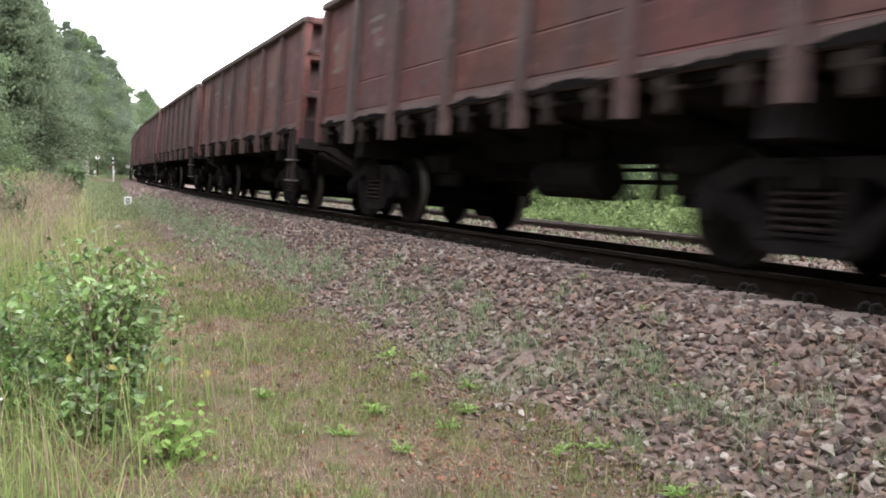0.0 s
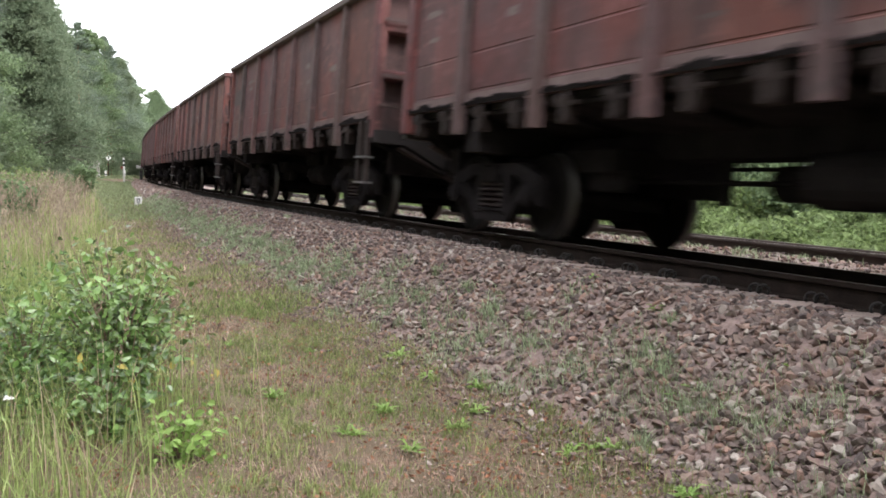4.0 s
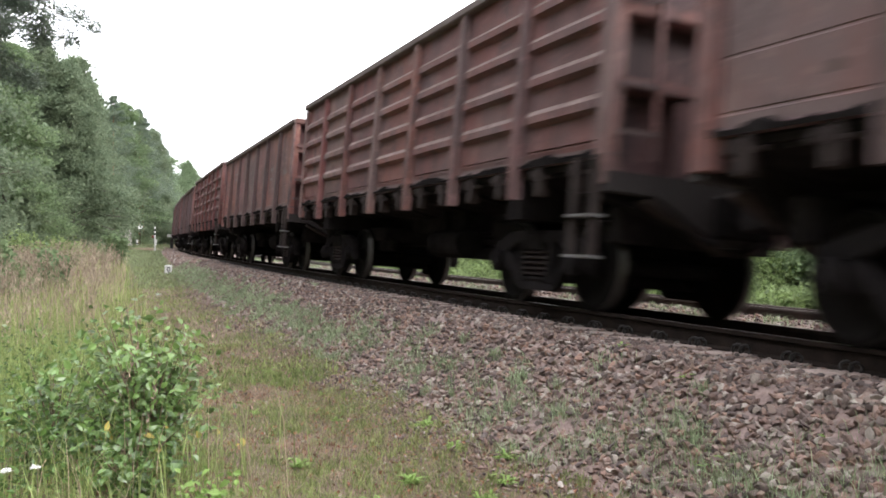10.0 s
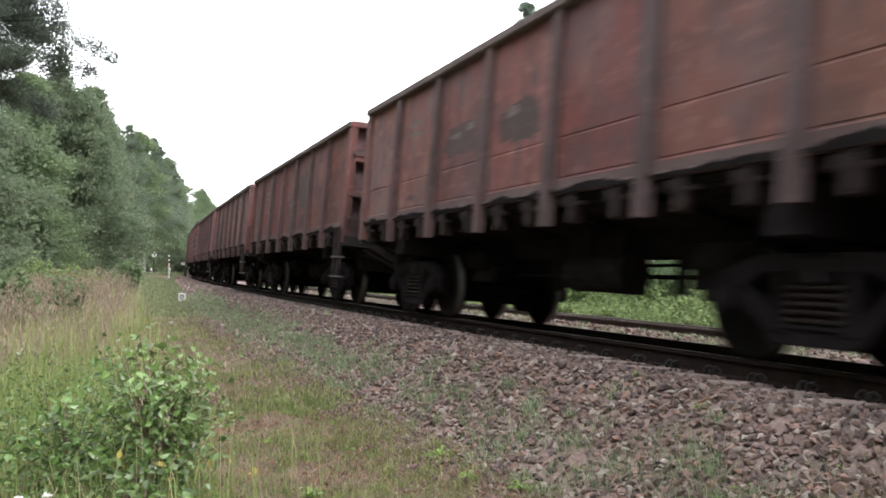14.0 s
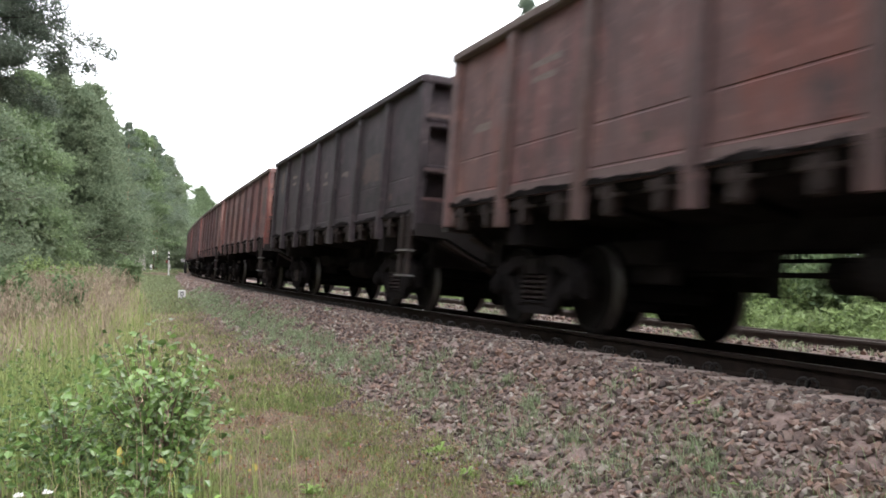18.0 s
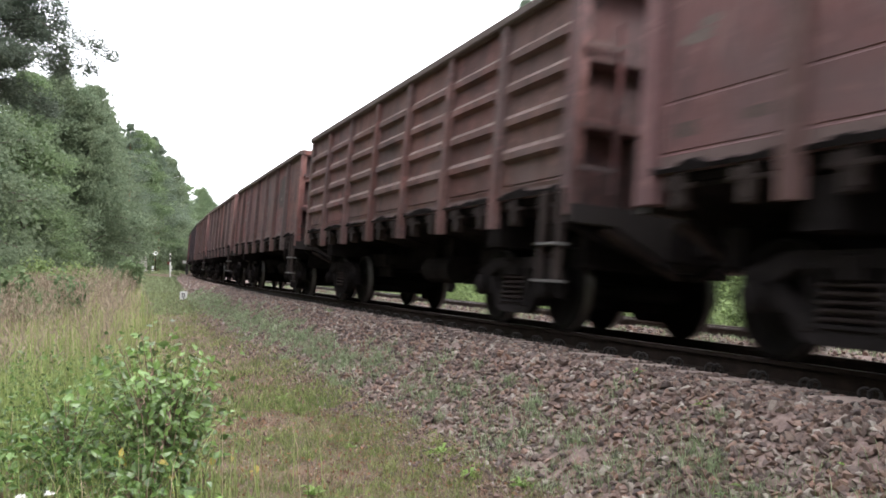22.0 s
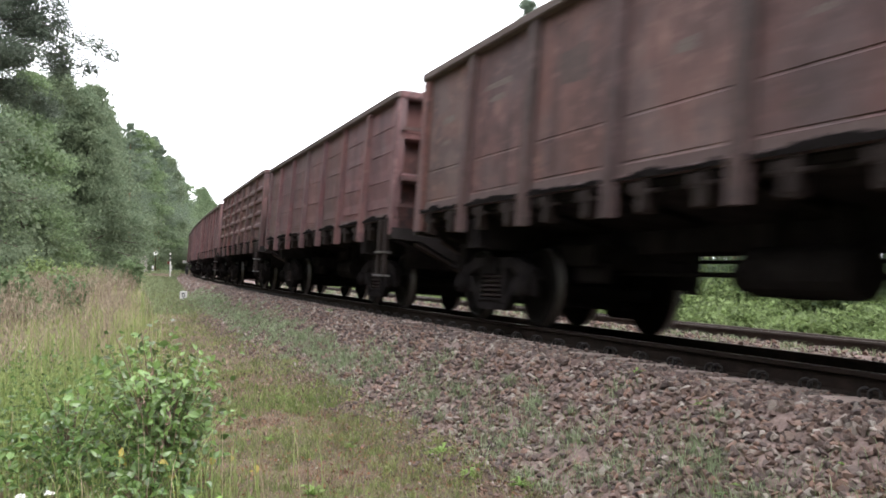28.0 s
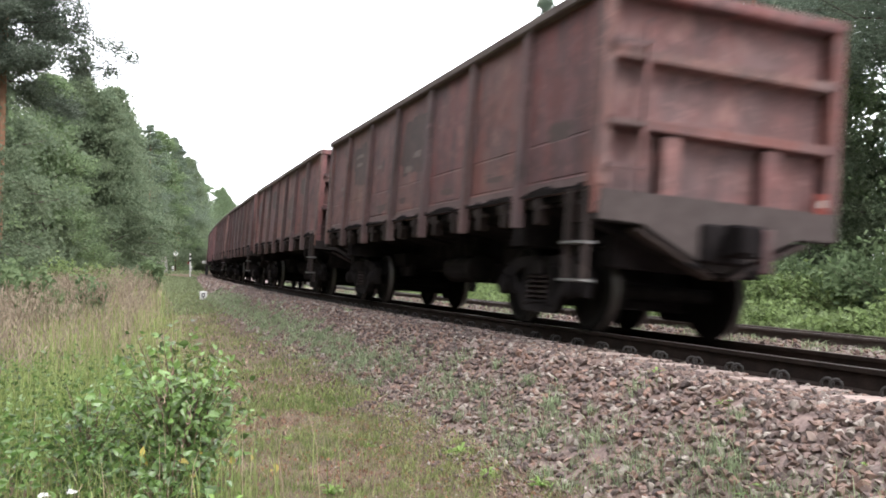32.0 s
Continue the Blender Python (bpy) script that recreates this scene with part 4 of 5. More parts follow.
def pine_tree(height, spread, bare, limbs, per, leaf, seed, mat=None, aspect=0.28, tufts=7, wide=None, thin=0.5, rise=0.18, start=0.3, sunny=None, crown=0.93, longest=99.0):
    """A tall pine: bare orange trunk, crooked limbs and tufts of needles."""
    r = np.random.default_rng(seed)
    t = empty("pine_tree")
    trunk = [((0.02 * height * math.sin(i * 0.5 + seed) * 0.3, 0, height * i / 10), max(0.0085 * height * (1 - i / 11.5), 0.03)) for i in range(11)]
    lines, pts = [], []
    v, f = tubes([trunk], 10)
    mesh_part("trunk", poly("trunk", v, f, True), M_PINEBARK, t)
    for i in range(limbs):
        k = bare + (1 - bare) * (i + r.uniform()) / limbs
        a = i * 2.4 + r.uniform(-0.5, 0.5)
        reach = spread * (1.0 - crown * ((k - bare) / (1 - bare)) ** 1.6) * r.uniform(0.45, 1.15)
        reach *= 1.0 if sunny is None else 1.0 + 0.15 * math.cos(a - sunny)
        reach = min(reach, longest)
        base = Vector((0, 0, height * k))
        m1 = base + Vector((math.cos(a), math.sin(a), 0.10)) * reach * 0.5
        e = base + Vector((math.cos(a + 0.2), math.sin(a + 0.2), rise + 0.22 * r.normal())) * reach
        lines.append([(base, 0.0032 * height * thin), (m1, 0.002 * height * thin), (e, 0.0008 * height * thin)])
        for q in range(tufts):
            u = start + (1.02 - start) * (q + r.uniform()) / tufts
            p = base.lerp(e, u) + Vector((r.uniform(-1.6, 1.6), r.uniform(-1.6, 1.6), r.uniform(-0.6, 0.6))) * 0.15 * max(reach, 1.0)
            lines.append([(base.lerp(e, u - 0.1), 0.0007 * height * thin), (p, 0.0004 * height * thin)])
            size = wide * r.uniform(0.6, 1.3) if wide else max(reach, 0.9) * 0.125 * r.uniform(0.5, 1.2)
            pts.append(np.array(p) + r.normal(size=(per, 3)) * np.array([1, 1, 0.8]) * size)
    v, f = tubes(lines, 6)
    mesh_part("branchwork", poly("branchwork", v, f, True), M_BARK, t)
    v, f = cards(np.concatenate(pts), leaf, r, aspect=aspect, droop=-0.2)
    mesh_part("crown", poly("crown", v, f), mat or M_NEEDLE, t)
    return t


def stand(proto, x, y, turn, size, z=None):
    m = pose(x, y, float(ground_z(x, y)) - 0.05 if z is None else z, 0, 0, turn)
    proto.scale = (size, size, size)
    return copy_thing(proto, m)


BROAD = [broad_tree(17.6, 4.4, 0.04, 74, 330, 0.18, mt, sd) for mt, sd in ((M_LEAF, 1), (M_LEAF2, 2))]
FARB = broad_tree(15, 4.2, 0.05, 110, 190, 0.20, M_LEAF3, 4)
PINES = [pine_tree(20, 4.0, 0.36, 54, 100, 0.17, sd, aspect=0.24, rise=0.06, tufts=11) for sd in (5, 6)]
for t in BROAD:
    tagged(t, "leafy green broadleaf tree at the forest edge", "tree", "forest edge trees")
tagged(FARB, "pale green birch far along the line, leaves paled further for haze", "tree", "distant trees")
for t in PINES:
    tagged(t, "tall pine with orange trunk and dark crown", "tree", "forest pines")

# forest on the path's side: (kind, x, y, size)
LEFT = [
    ("b0", -9, 40, 0.9), ("b1", -13, 50, 1.0), ("b2", -7.5, 58, 0.95), ("b0", -4.5, 72, 0.80), ("b1", -10, 68, 1.1), ("b2", -3.6, 84, 0.92), ("b1", -3.0, 98, 1.0), ("b0", -5, 88, 0.96),
    ("b2", -2.0, 113, 1.0), ("b0", 5.5, 128, 1.0), ("b1", -6, 120, 1.1), ("p0", -3, 102, 0.95), ("p1", 3, 135, 0.95), ("p0", 8, 150, 0.85), ("f", 9.5, 148, 0.95), ("f", 11, 170, 1.0), ("p1", 13, 176, 0.85),
    ("f", 13, 195, 0.95), ("p0", 17, 205, 0.9), ("b1", 18, 225, 0.9), ("b0", -20, 46, 1.1), ("b2", -18, 66, 1.15), ("p1", -15, 80, 1.1), ("p0", -24, 60, 1.1), ("b1", -22, 34, 1.0),
    ]
LEFT += [
    ("p0", -12, 110, 1.0), ("b2", -10, 130, 1.1), ("p1", -4, 150, 1.0), ("b0", 2, 170, 1.0), ("f", 33, 225, 0.8), ("f", 38, 245, 0.8), ("f", 29, 232, 0.75), ("b2", 20, 250, 1.0), ("f", 48, 262, 0.8), ("b1", -0.6, 90, 0.96), ("b2", 2.2, 124, 1.08), ("b1", 6.0, 133, 1.0), ("p0", 8.5, 138, 0.9), ("b2", 10.4, 148, 0.98), ("p1", 12, 157, 0.84), ("f", 14.0, 168, 1.0), ("p0", 16.5, 182, 0.83), ("f", 24.6, 212, 1.18), ("f", 27.0, 214, 0.98), ("f", 22.6, 214, 0.98), ("p1", 9.0, 134, 0.82), ("p0", 11.5, 152, 0.85),
]
# forest beyond the second track
RIGHT = [(26.9, 53.6, "p0", 0.93), (29.0, 55, "p1", 0.93), (30.5, 58, "p0", 0.95), (31, 46, "p1", 0.9), (23, 34, "p0", 0.9), (27, 30, "p1", 1.0), (20.5, 25, "p1", 0.95), (23, 20, "p0", 0.95), (18.5, 16, "p1", 0.9), (21, 10, "p0", 0.95), (26, 14, "p0", 1.0),
         (22, 30, "b1", 0.55), (20, 22, "b2", 0.55), (19, 14, "b0", 0.55), (25, 40, "b1", 0.6), (29, 60, "b2", 0.55), (33, 72, "p1", 0.7), (36, 90, "p0", 0.7), (30, 24, "p1", 1.05), (28, 36, "p0", 1.0),
         (24, 26, "b0", 0.7), (27, 21, "b1", 0.8), (31, 34, "b2", 0.8), (17.5, 7, "b1", 0.6), (18, 0, "p0", 0.9), (17, -8, "p1", 0.95), (20, 4, "b2", 0.8), (21, -6, "b0", 0.9)]
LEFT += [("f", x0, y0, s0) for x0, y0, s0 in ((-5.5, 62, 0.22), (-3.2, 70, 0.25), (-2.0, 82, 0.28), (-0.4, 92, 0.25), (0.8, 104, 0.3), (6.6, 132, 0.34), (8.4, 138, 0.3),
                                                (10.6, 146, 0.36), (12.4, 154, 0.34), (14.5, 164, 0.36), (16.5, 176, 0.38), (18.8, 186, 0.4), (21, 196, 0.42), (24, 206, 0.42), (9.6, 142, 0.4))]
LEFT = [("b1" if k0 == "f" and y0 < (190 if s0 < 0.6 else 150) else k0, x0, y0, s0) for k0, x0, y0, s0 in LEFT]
LEFT += [("b1", -3.7, 25.4, 0.33), ("b1", -0.2, 83, 0.86), ("p0", 4.4, 118, 0.80), ("b1", 0.6, 108, 0.98), ("p1", 8.3, 131, 0.82), ("p0", 12.8, 158, 0.80), ("b1", 11.0, 150, 0.92)]
# forest edge continued unseen beside and behind the standpoint, to cut skylight on wagons
LEFT += [(("b0", "b1", "p0", "b1")[i % 4], x0, y0, 0.92 + 0.03 * (i % 5)) for i, (x0, y0) in enumerate(
    ((-9.5, 26), (-10.5, 18), (-9.8, 10), (-11, 2), (-10, -6), (-11.5, -14), (-10, -23), (-12, -32), (-16, 22), (-17, 8), (-16, -4), (-17, -18), (-15, -30), (-8, -42), (-2, -48), (-14, 32)))]
PK = {"b0": BROAD[0], "b1": BROAD[1], "b2": BROAD[1], "f": FARB, "p0": PINES[0], "p1": PINES[1]}
for i, (k, x, y, s) in enumerate(LEFT):
    stand(PK[k], x, y, (i * 77) % 360, s * (1.15 if y < 130 else 1.1))
for i, (x, y, k, s) in enumerate(RIGHT):
    stand(PK[k], x, y, (i * 131) % 360, s)
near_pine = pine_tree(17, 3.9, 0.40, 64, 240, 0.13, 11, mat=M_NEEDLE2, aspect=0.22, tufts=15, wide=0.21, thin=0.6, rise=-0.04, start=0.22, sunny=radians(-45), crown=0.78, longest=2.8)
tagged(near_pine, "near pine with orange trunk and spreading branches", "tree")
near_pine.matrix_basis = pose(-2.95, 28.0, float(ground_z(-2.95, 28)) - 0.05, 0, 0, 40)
for p in {o.name: o for o in PK.values()}.values():
    for o in list(p.children_recursive) + [p]:
        bpy.data.objects.remove(o)

# dense woods behind the edge trees
r = np.random.default_rng(77)


def woods(name, n, place, low, high, leaf, mat, label):
    x, y = place(n)
    h = low + (high - low) * r.uniform(0, 1, n) ** 0.8 * (0.75 + 0.25 * np.sin(x * 0.6 + y * 0.31))
    v, f = cards(np.stack([x, y, ground_z(x, y) + h], 1), leaf, r, aspect=0.8)
    return tagged(mesh_part(name, poly(name, v, f), mat), label, "woods", kind="stuff")


woods("dense_woods", 42000, lambda n: (r.uniform(-48, -14, n) + 0.16 * np.linspace(15, 260, n), np.linspace(15, 260, n)), 0, 13, 0.42, M_LEAF2, "dense dark green woods behind the forest edge")
woods("distant_woods", 5000, lambda n: (np.linspace(-30, 140, n), 275 + r.uniform(0, 25, n)), 0, 13, 1.3, M_LEAF, "hazy green woods across the far end of the line")


def beyond(n):
    s = r.uniform(-25, 190, n)
    d = r.uniform(17, 34, n)
    rad = 1 / CURVE - d
    return NEAR + 1 / CURVE - rad * np.cos(CURVE * s), rad * np.sin(CURVE * s)


woods("woods_beyond", 14000, beyond, 0, 8.5, 0.5, M_LEAF, "dark woods behind the shrubs beyond the tracks")



def beyond_near(n):
    s = r.uniform(-30, 34, n)
    d = r.uniform(19, 34, n)
    rad = 1 / CURVE - d
    return NEAR + 1 / CURVE - rad * np.cos(CURVE * s), rad * np.sin(CURVE * s)


woods("tall_woods", 34000, beyond_near, 0, 17, 0.36, M_LEAF2, "tall grey-green woods beyond the tracks")

# ---- shrubs beyond the tracks ----


def shrub(radius, height, n, leaf, mat, seed, name="shrub", loose=0.18):
    r = np.random.default_rng(seed)
    t = empty(name)
    lines, pts = [], []
    for i in range(14):
        a, k = r.uniform(0, 6.28), r.uniform(0.3, 1)
        e = Vector((math.cos(a) * radius * k, math.sin(a) * radius * k, height * r.uniform(0.5, 1.0) * (1.1 - 0.5 * k)))
        lines.append([((0, 0, 0), 0.012), (e * 0.5 + Vector((0, 0, 0.1 * height)), 0.008), (e, 0.003)])
        for q in (0.45, 0.7, 0.9, 1.0):
            pts.append(np.array(e * q) + r.normal(size=(n // 56, 3)) * np.array([loose, loose, loose * 0.8]) * radius)
    v, f = tubes(lines, 5)
    mesh_part("stem", poly("stem", v, f, True), M_TWIG, t)
    p = np.concatenate(pts)
    p[:, 2] = np.abs(p[:, 2])
    v, f = cards(p, leaf, r, aspect=0.6)
    mesh_part("foliage", poly("foliage", v, f), mat, t)
    return t


SHRUBS = [shrub(1.2, 1.5, 1700, 0.135, M_SHRUB, 21, loose=0.14), shrub(1.1, 1.0, 1700, 0.135, M_SHRUB, 22, loose=0.14), shrub(1.4, 2.2, 2000, 0.135, M_LEAF, 23, loose=0.14)]
for t in SHRUBS:
    tagged(t, "bright green shrub on the bank beyond the tracks", "shrub", "shrubs beyond the tracks")
r = np.random.default_rng(31)
FERN = shrub(0.75, 0.62, 1300, 0.13, M_SHRUB, 24, loose=0.15)
tagged(FERN, "low bright green ferns and herbs beside the second track", "shrub", "shrubs beyond the tracks")
SHRUBS.append(FERN)
for s in np.arange(-14, 70, 0.95):
    p = on_track(s + r.uniform(-0.4, 0.4), 7.3 + r.uniform(-0.25, 0.3))
    stand(FERN, p.x, p.y, r.uniform(0, 360), r.uniform(0.7, 1.1))
    p = on_track(s + r.uniform(-0.4, 0.4), 8.5 + r.uniform(-0.3, 0.3))
    stand(FERN if r.uniform() < 0.5 else SHRUBS[1], p.x, p.y, r.uniform(0, 360), r.uniform(0.7, 1.1))
    if r.uniform() < 0.6:
        p = on_track(s + r.uniform(-0.4, 0.4), 10.2 + r.uniform(-0.6, 0.6))
        stand(SHRUBS[0], p.x, p.y, r.uniform(0, 360), r.uniform(0.7, 1.2))
    if r.uniform() < 0.45:
        p = on_track(s + r.uniform(-0.4, 0.4), 12.0 + r.uniform(-0.8, 0.8))
        stand(SHRUBS[2], p.x, p.y, r.uniform(0, 360), r.uniform(0.9, 1.4))
for p in SHRUBS:
    for o in list(p.children_recursive) + [p]:
        bpy.data.objects.remove(o)


# ---- grasses ----
def grass(name, x, y, height, width, lean, mat, label, seed, zoff=0.0):
    r = np.random.default_rng(seed)
    v, f = blades(x, y, ground_z(x, y) + zoff - 0.01, height, width, lean, r)
    return tagged(mesh_part(name, poly(name, v, f), mat), label, "grass", kind="stuff")


r = np.random.default_rng(41)


def meadow(n, y0, y1, power=1.0):
    y = y0 + (y1 - y0) * r.uniform(0, 1, n) ** power
    edge = 0.55 + 0.035 * y + 0.25 * np.sin(y * 0.8)
    x = edge - np.abs(r.uniform(0, 1, n)) ** 0.8 * (2.0 + 0.30 * y)
    return x, y


x, y = meadow(64000, 2.4, 48, 1.7)
y = y + r.normal(size=len(y)) * 0.35
k = np.array([noise.noise(Vector((a * 1.9, b * 1.5, 5.7))) for a, b in zip(x, y)])
k = (r.uniform(0, 1, len(x)) < 0.30 + 0.70 * smooth(6.0, 10.0, y)) & (k + 0.35 * smooth(7, 12, y) > -0.12 + 0.12 * r.normal(size=len(x)))
x, y = x[k], y[k]
k = (np.abs(x - 0.45) > 0.55) | (y < 4.9) | (y > 7.2) | (r.uniform(0, 1, len(x)) < 0.3)
x, y = x[k], y[k]
grass("tall_grass", x, y, r.uniform(0.2, 0.85, len(x)) * (1 - 0.35 * smooth(8, 4, y)), 0.005 + 0.0004 * y, 0.42, M_BLADE, "tall green meadow grass beside the path", 42)
x, y = meadow(9000, 12.0, 55, 0.9)
grass("dry_grass", x, y, r.uniform(0.5, 1.05, len(x)), 0.004 + 0.0004 * y, 0.2, M_DRY, "tall dry straw-coloured grass stalks", 43)
x, y = meadow(16000, 9.5, 58, 1.1)
x = x - 0.35
k = np.array([noise.noise(Vector((a * 0.7, b * 0.35, 3.3))) for a, b in zip(x, y)]) + 0.22 * r.normal(size=len(x)) + 0.25 * smooth(9, 22, y)
x, y = x[k > 0.30], y[k > 0.30]
h = r.uniform(0.65, 1.25, len(x)) * (1 - 0.25 * smooth(18, 9, y))
lean = r.normal(size=(len(x), 2)) * 0.16
pts = np.repeat(np.stack([x, y, ground_z(x, y) + h], 1), 9, 0)
u = np.tile(np.linspace(-0.13, 0.09, 9), len(x))
pts += np.stack([u * np.repeat(lean[:, 0] + 0.25, 9), u * np.repeat(lean[:, 1], 9), u], 1) + r.normal(size=pts.shape) * 0.014
v, f = cards(pts, 0.085, r, aspect=0.20, droop=-2.4)
stalks = grass("seed_stalks", x, y, h, 0.003 + 0.0003 * y, 0.12, M_DRY, "thin dry stalks of the flowering grass", 66)
tagged(mesh_part("seed_heads", poly("seed_heads", v, f), M_SEED), "tan and reddish grass seed heads", "grass", kind="stuff")
x, y = meadow(260, 3.6, 7, 1.0)
grass("dry_grass", x, y, r.uniform(0.3, 0.8, len(x)), np.full(len(x), 0.006), 0.45, M_DRY, "scattered dry straws at the meadow's near edge", 49)
x, y = meadow(2600, 5.6, 14, 1.3)
k = 6
pts = np.repeat(np.stack([x, y, ground_z(x, y) + r.uniform(0.05, 0.5, len(x))], 1), k, 0) + r.normal(size=(len(x) * k, 3)) * 0.05
v, f = cards(pts, 0.06, r, aspect=0.5, droop=0.1)
tagged(mesh_part("meadow_herbs", poly("meadow_herbs", v, f), M_BUSH), "broad-leaved green herbs among the grass", "herbs", kind="stuff")


x, y = r.uniform(-7, -0.6, 30000), r.uniform(-9, 2.6, 30000)
grass("tall_grass", x, y, r.uniform(0.25, 0.7, len(x)) * (0.5 + 0.5 * smooth(-1.0, -3.0, x)) * np.where(y > -0.8, 0.6, 1.0), np.full(len(x), 0.007), 0.35, M_BLADE, "meadow grass beside the standpoint", 68)
x, y = r.uniform(-1.2, 3.0, 70000), r.uniform(-9, 3.3, 70000)
grass("short_turf", x, y, r.uniform(0.015, 0.06, len(x)), np.full(len(x), 0.006), 0.8, M_TURF, "short green turf round the standpoint", 69)
x, y = r.uniform(-1.2, 3.6, 16000), r.uniform(-9, 3.3, 16000)
grass("thatch", x, y, r.uniform(0.01, 0.04, len(x)), np.full(len(x), 0.007), 1.8, M_THATCH, "brown thatch round the standpoint", 70)


def ballast_top(s, lat):
    prof = np.array(ballast_profile())
    z = np.interp(lat, prof[:, 0], prof[:, 1], left=-4.0)
    k = -HALF + (lat + HALF) * math.cos(CANT) + z * math.sin(CANT)
    return np.stack([NEAR + (1 - np.cos(CURVE * s)) / CURVE + k * np.cos(CURVE * s), np.sin(CURVE * s) / CURVE - k * np.sin(CURVE * s),
                     z * math.cos(CANT) - (lat + HALF) * math.sin(CANT)], 1)


def surface(x, y):
    """Top of the ground or the ballast, whichever is higher."""
    s, lat = track_coords(x, y)
    return np.maximum(ground_z(x, y), ballast_top(s, lat)[:, 2])


def patchy(n, y0, y1, power, seed, level, freq=1.1, reach=-2.35):
    """Places on the path, thicker where a slow noise is high, thinning out into the ballast."""
    q = np.random.default_rng(seed)
    y = y0 + (y1 - y0) * q.uniform(0, 1, n) ** power
    x = -0.6 + (4.4 + 0.06 * y) * q.uniform(0, 1, n)
    k = np.array([noise.noise(Vector((a * freq, b * freq * 0.7, seed))) + 0.6 * noise.noise(Vector((a * 3.7, b * 3.7, seed))) for a, b in zip(x, y)])
    s_, lat_ = track_coords(x, y)
    keep = (k > level + 0.25 * q.normal(size=n)) & (lat_ < reach - 0.8 * q.uniform(0, 1, n) ** 2)
    return x[keep], y[keep]


for name, n, y0, y1, pw, sd, lv, h0, h1, w0, ln, mt, lb in (
        ("short_turf", 110000, 3.1, 11, 1.25, 44, -0.12, 0.012, 0.060, 0.0038, 1.0, M_TURF, "short trodden green turf on the path"),
        ("short_turf", 60000, 10, 48, 1.5, 44, -0.1, 0.04, 0.12, 0.012, 0.6, M_TURF, "short green turf farther along the path"),
        ("thatch", 120000, 3.1, 12, 1.25, 45, -0.7, 0.008, 0.035, 0.0040, 2.6, M_THATCH, "brown dry thatch among the turf"),
        ("thatch", 30000, 11, 40, 1.4, 45, -0.1, 0.03, 0.07, 0.012, 1.6, M_THATCH, "brown dry thatch farther along the path")):
    x, y = patchy(n, y0, y1, pw, sd, lv, reach=-2.45 if y1 < 20 else -2.6)
    q = np.random.default_rng(sd + int(y1))
    if name == "short_turf" and y1 < 20:
        worn = q.uniform(0, 1, len(x)) < 0.38 + 0.62 * smooth(4.6, 8.5, y)
        x, y = x[worn], y[worn]
    v, f = blades(x, y, surface(x, y) - 0.006, q.uniform(h0, h1, len(x)) * (1 + 0.6 * (q.uniform(0, 1, len(x)) > 0.93)), np.full(len(x), w0), ln, q)
    tagged(mesh_part(name, poly(name, v, f), mt), lb, "grass", kind="stuff")
q = np.random.default_rng(50)
for name, mt, sd, cnt, per, hh, lb in (("turf_tufts", M_TURF, 51, 1300, 26, 0.11, "green grass tufts on the path"), ("straw_tufts", M_THATCH, 52, 700, 18, 0.07, "dry straw tufts on the path")):
    x, y = patchy(cnt * 3, 3.1, 15, 1.3, sd, 0.05, reach=-2.2)
    x, y = x[:cnt], y[:cnt]
    sp = np.repeat(q.uniform(0.02, 0.09, len(x)), per)
    x, y = np.repeat(x, per), np.repeat(y, per)
    x, y = x + q.normal(size=len(x)) * sp, y + q.normal(size=len(x)) * sp
    v, f = blades(x, y, surface(x, y) - 0.006, q.uniform(0.03, hh, len(x)), np.full(len(x), 0.006), 0.7, q)
    tagged(mesh_part(name, poly(name, v, f), mt), lb, "grass", kind="stuff")
q = np.random.default_rng(48)
n = 44000
y = 30 + 115 * q.uniform(0, 1, n) ** 1.05
lat = -2.35 - (4.5 + 0.02 * y) * q.uniform(0, 1, n)
s_ = y * 1.0
x = NEAR + 0.5 * CURVE * y * y + lat
v, f = blades(x, y, ground_z(x, y) - 0.01, q.uniform(0.06, 0.16, n), 0.02 + 0.0006 * y, 0.6, q)
tagged(mesh_part("lawn", poly("lawn", v, f), M_LAWN), "bright green short grass towards the crossing", "grass", kind="stuff")
for sd, mt, lb in ((91, M_DRY, "thin dry straws scattered over the path"), (92, M_BLADE, "thin pale grass blades standing on the path")):
    x, y = patchy(5200, 3.6, 16, 1.2, sd, 0.1, reach=-2.75)
    q = np.random.default_rng(sd)
    v, f = blades(x, y, surface(x, y) - 0.006, q.uniform(0.05, 0.19, len(x)), np.full(len(x), 0.0042), 1.1, q)
    tagged(mesh_part("path_straws", poly("path_straws", v, f), mt), lb, "grass", kind="stuff")
x, y = patchy(13000, 3.1, 14, 1.4, 46, -0.1)
pts = np.stack([x, y, surface(x, y) + 0.012], 1)
v, f = cards(pts, 0.034, r, aspect=0.5, droop=0.0)
tagged(mesh_part("leaf_litter", poly("leaf_litter", v, f), M_LITTER), "small brown leaves and needles on the path", "leaf litter", kind="stuff")


# grass tufts that grow in the lower ballast
q = np.random.default_rng(47)
cs = 2.5 + 40 * q.uniform(0, 1, 600) ** 1.1
cl = -2.42 + 0.25 * smooth(18, 60, cs) + 0.2 * q.normal(size=600)
cs, cl = np.repeat(cs, 50), np.repeat(cl, 50)
sp = np.repeat(q.uniform(0.03, 0.12, 600), 50)
p = ballast_top(cs + q.normal(size=len(cs)) * sp, np.minimum(cl + q.normal(size=len(cs)) * sp * 0.6, -1.7))
v, f = blades(p[:, 0], p[:, 1], np.maximum(p[:, 2], ground_z(p[:, 0], p[:, 1])) - 0.01, q.uniform(0.04, 0.16, len(cs)), 0.0035 + 0.0005 * p[:, 1], 0.85, q)
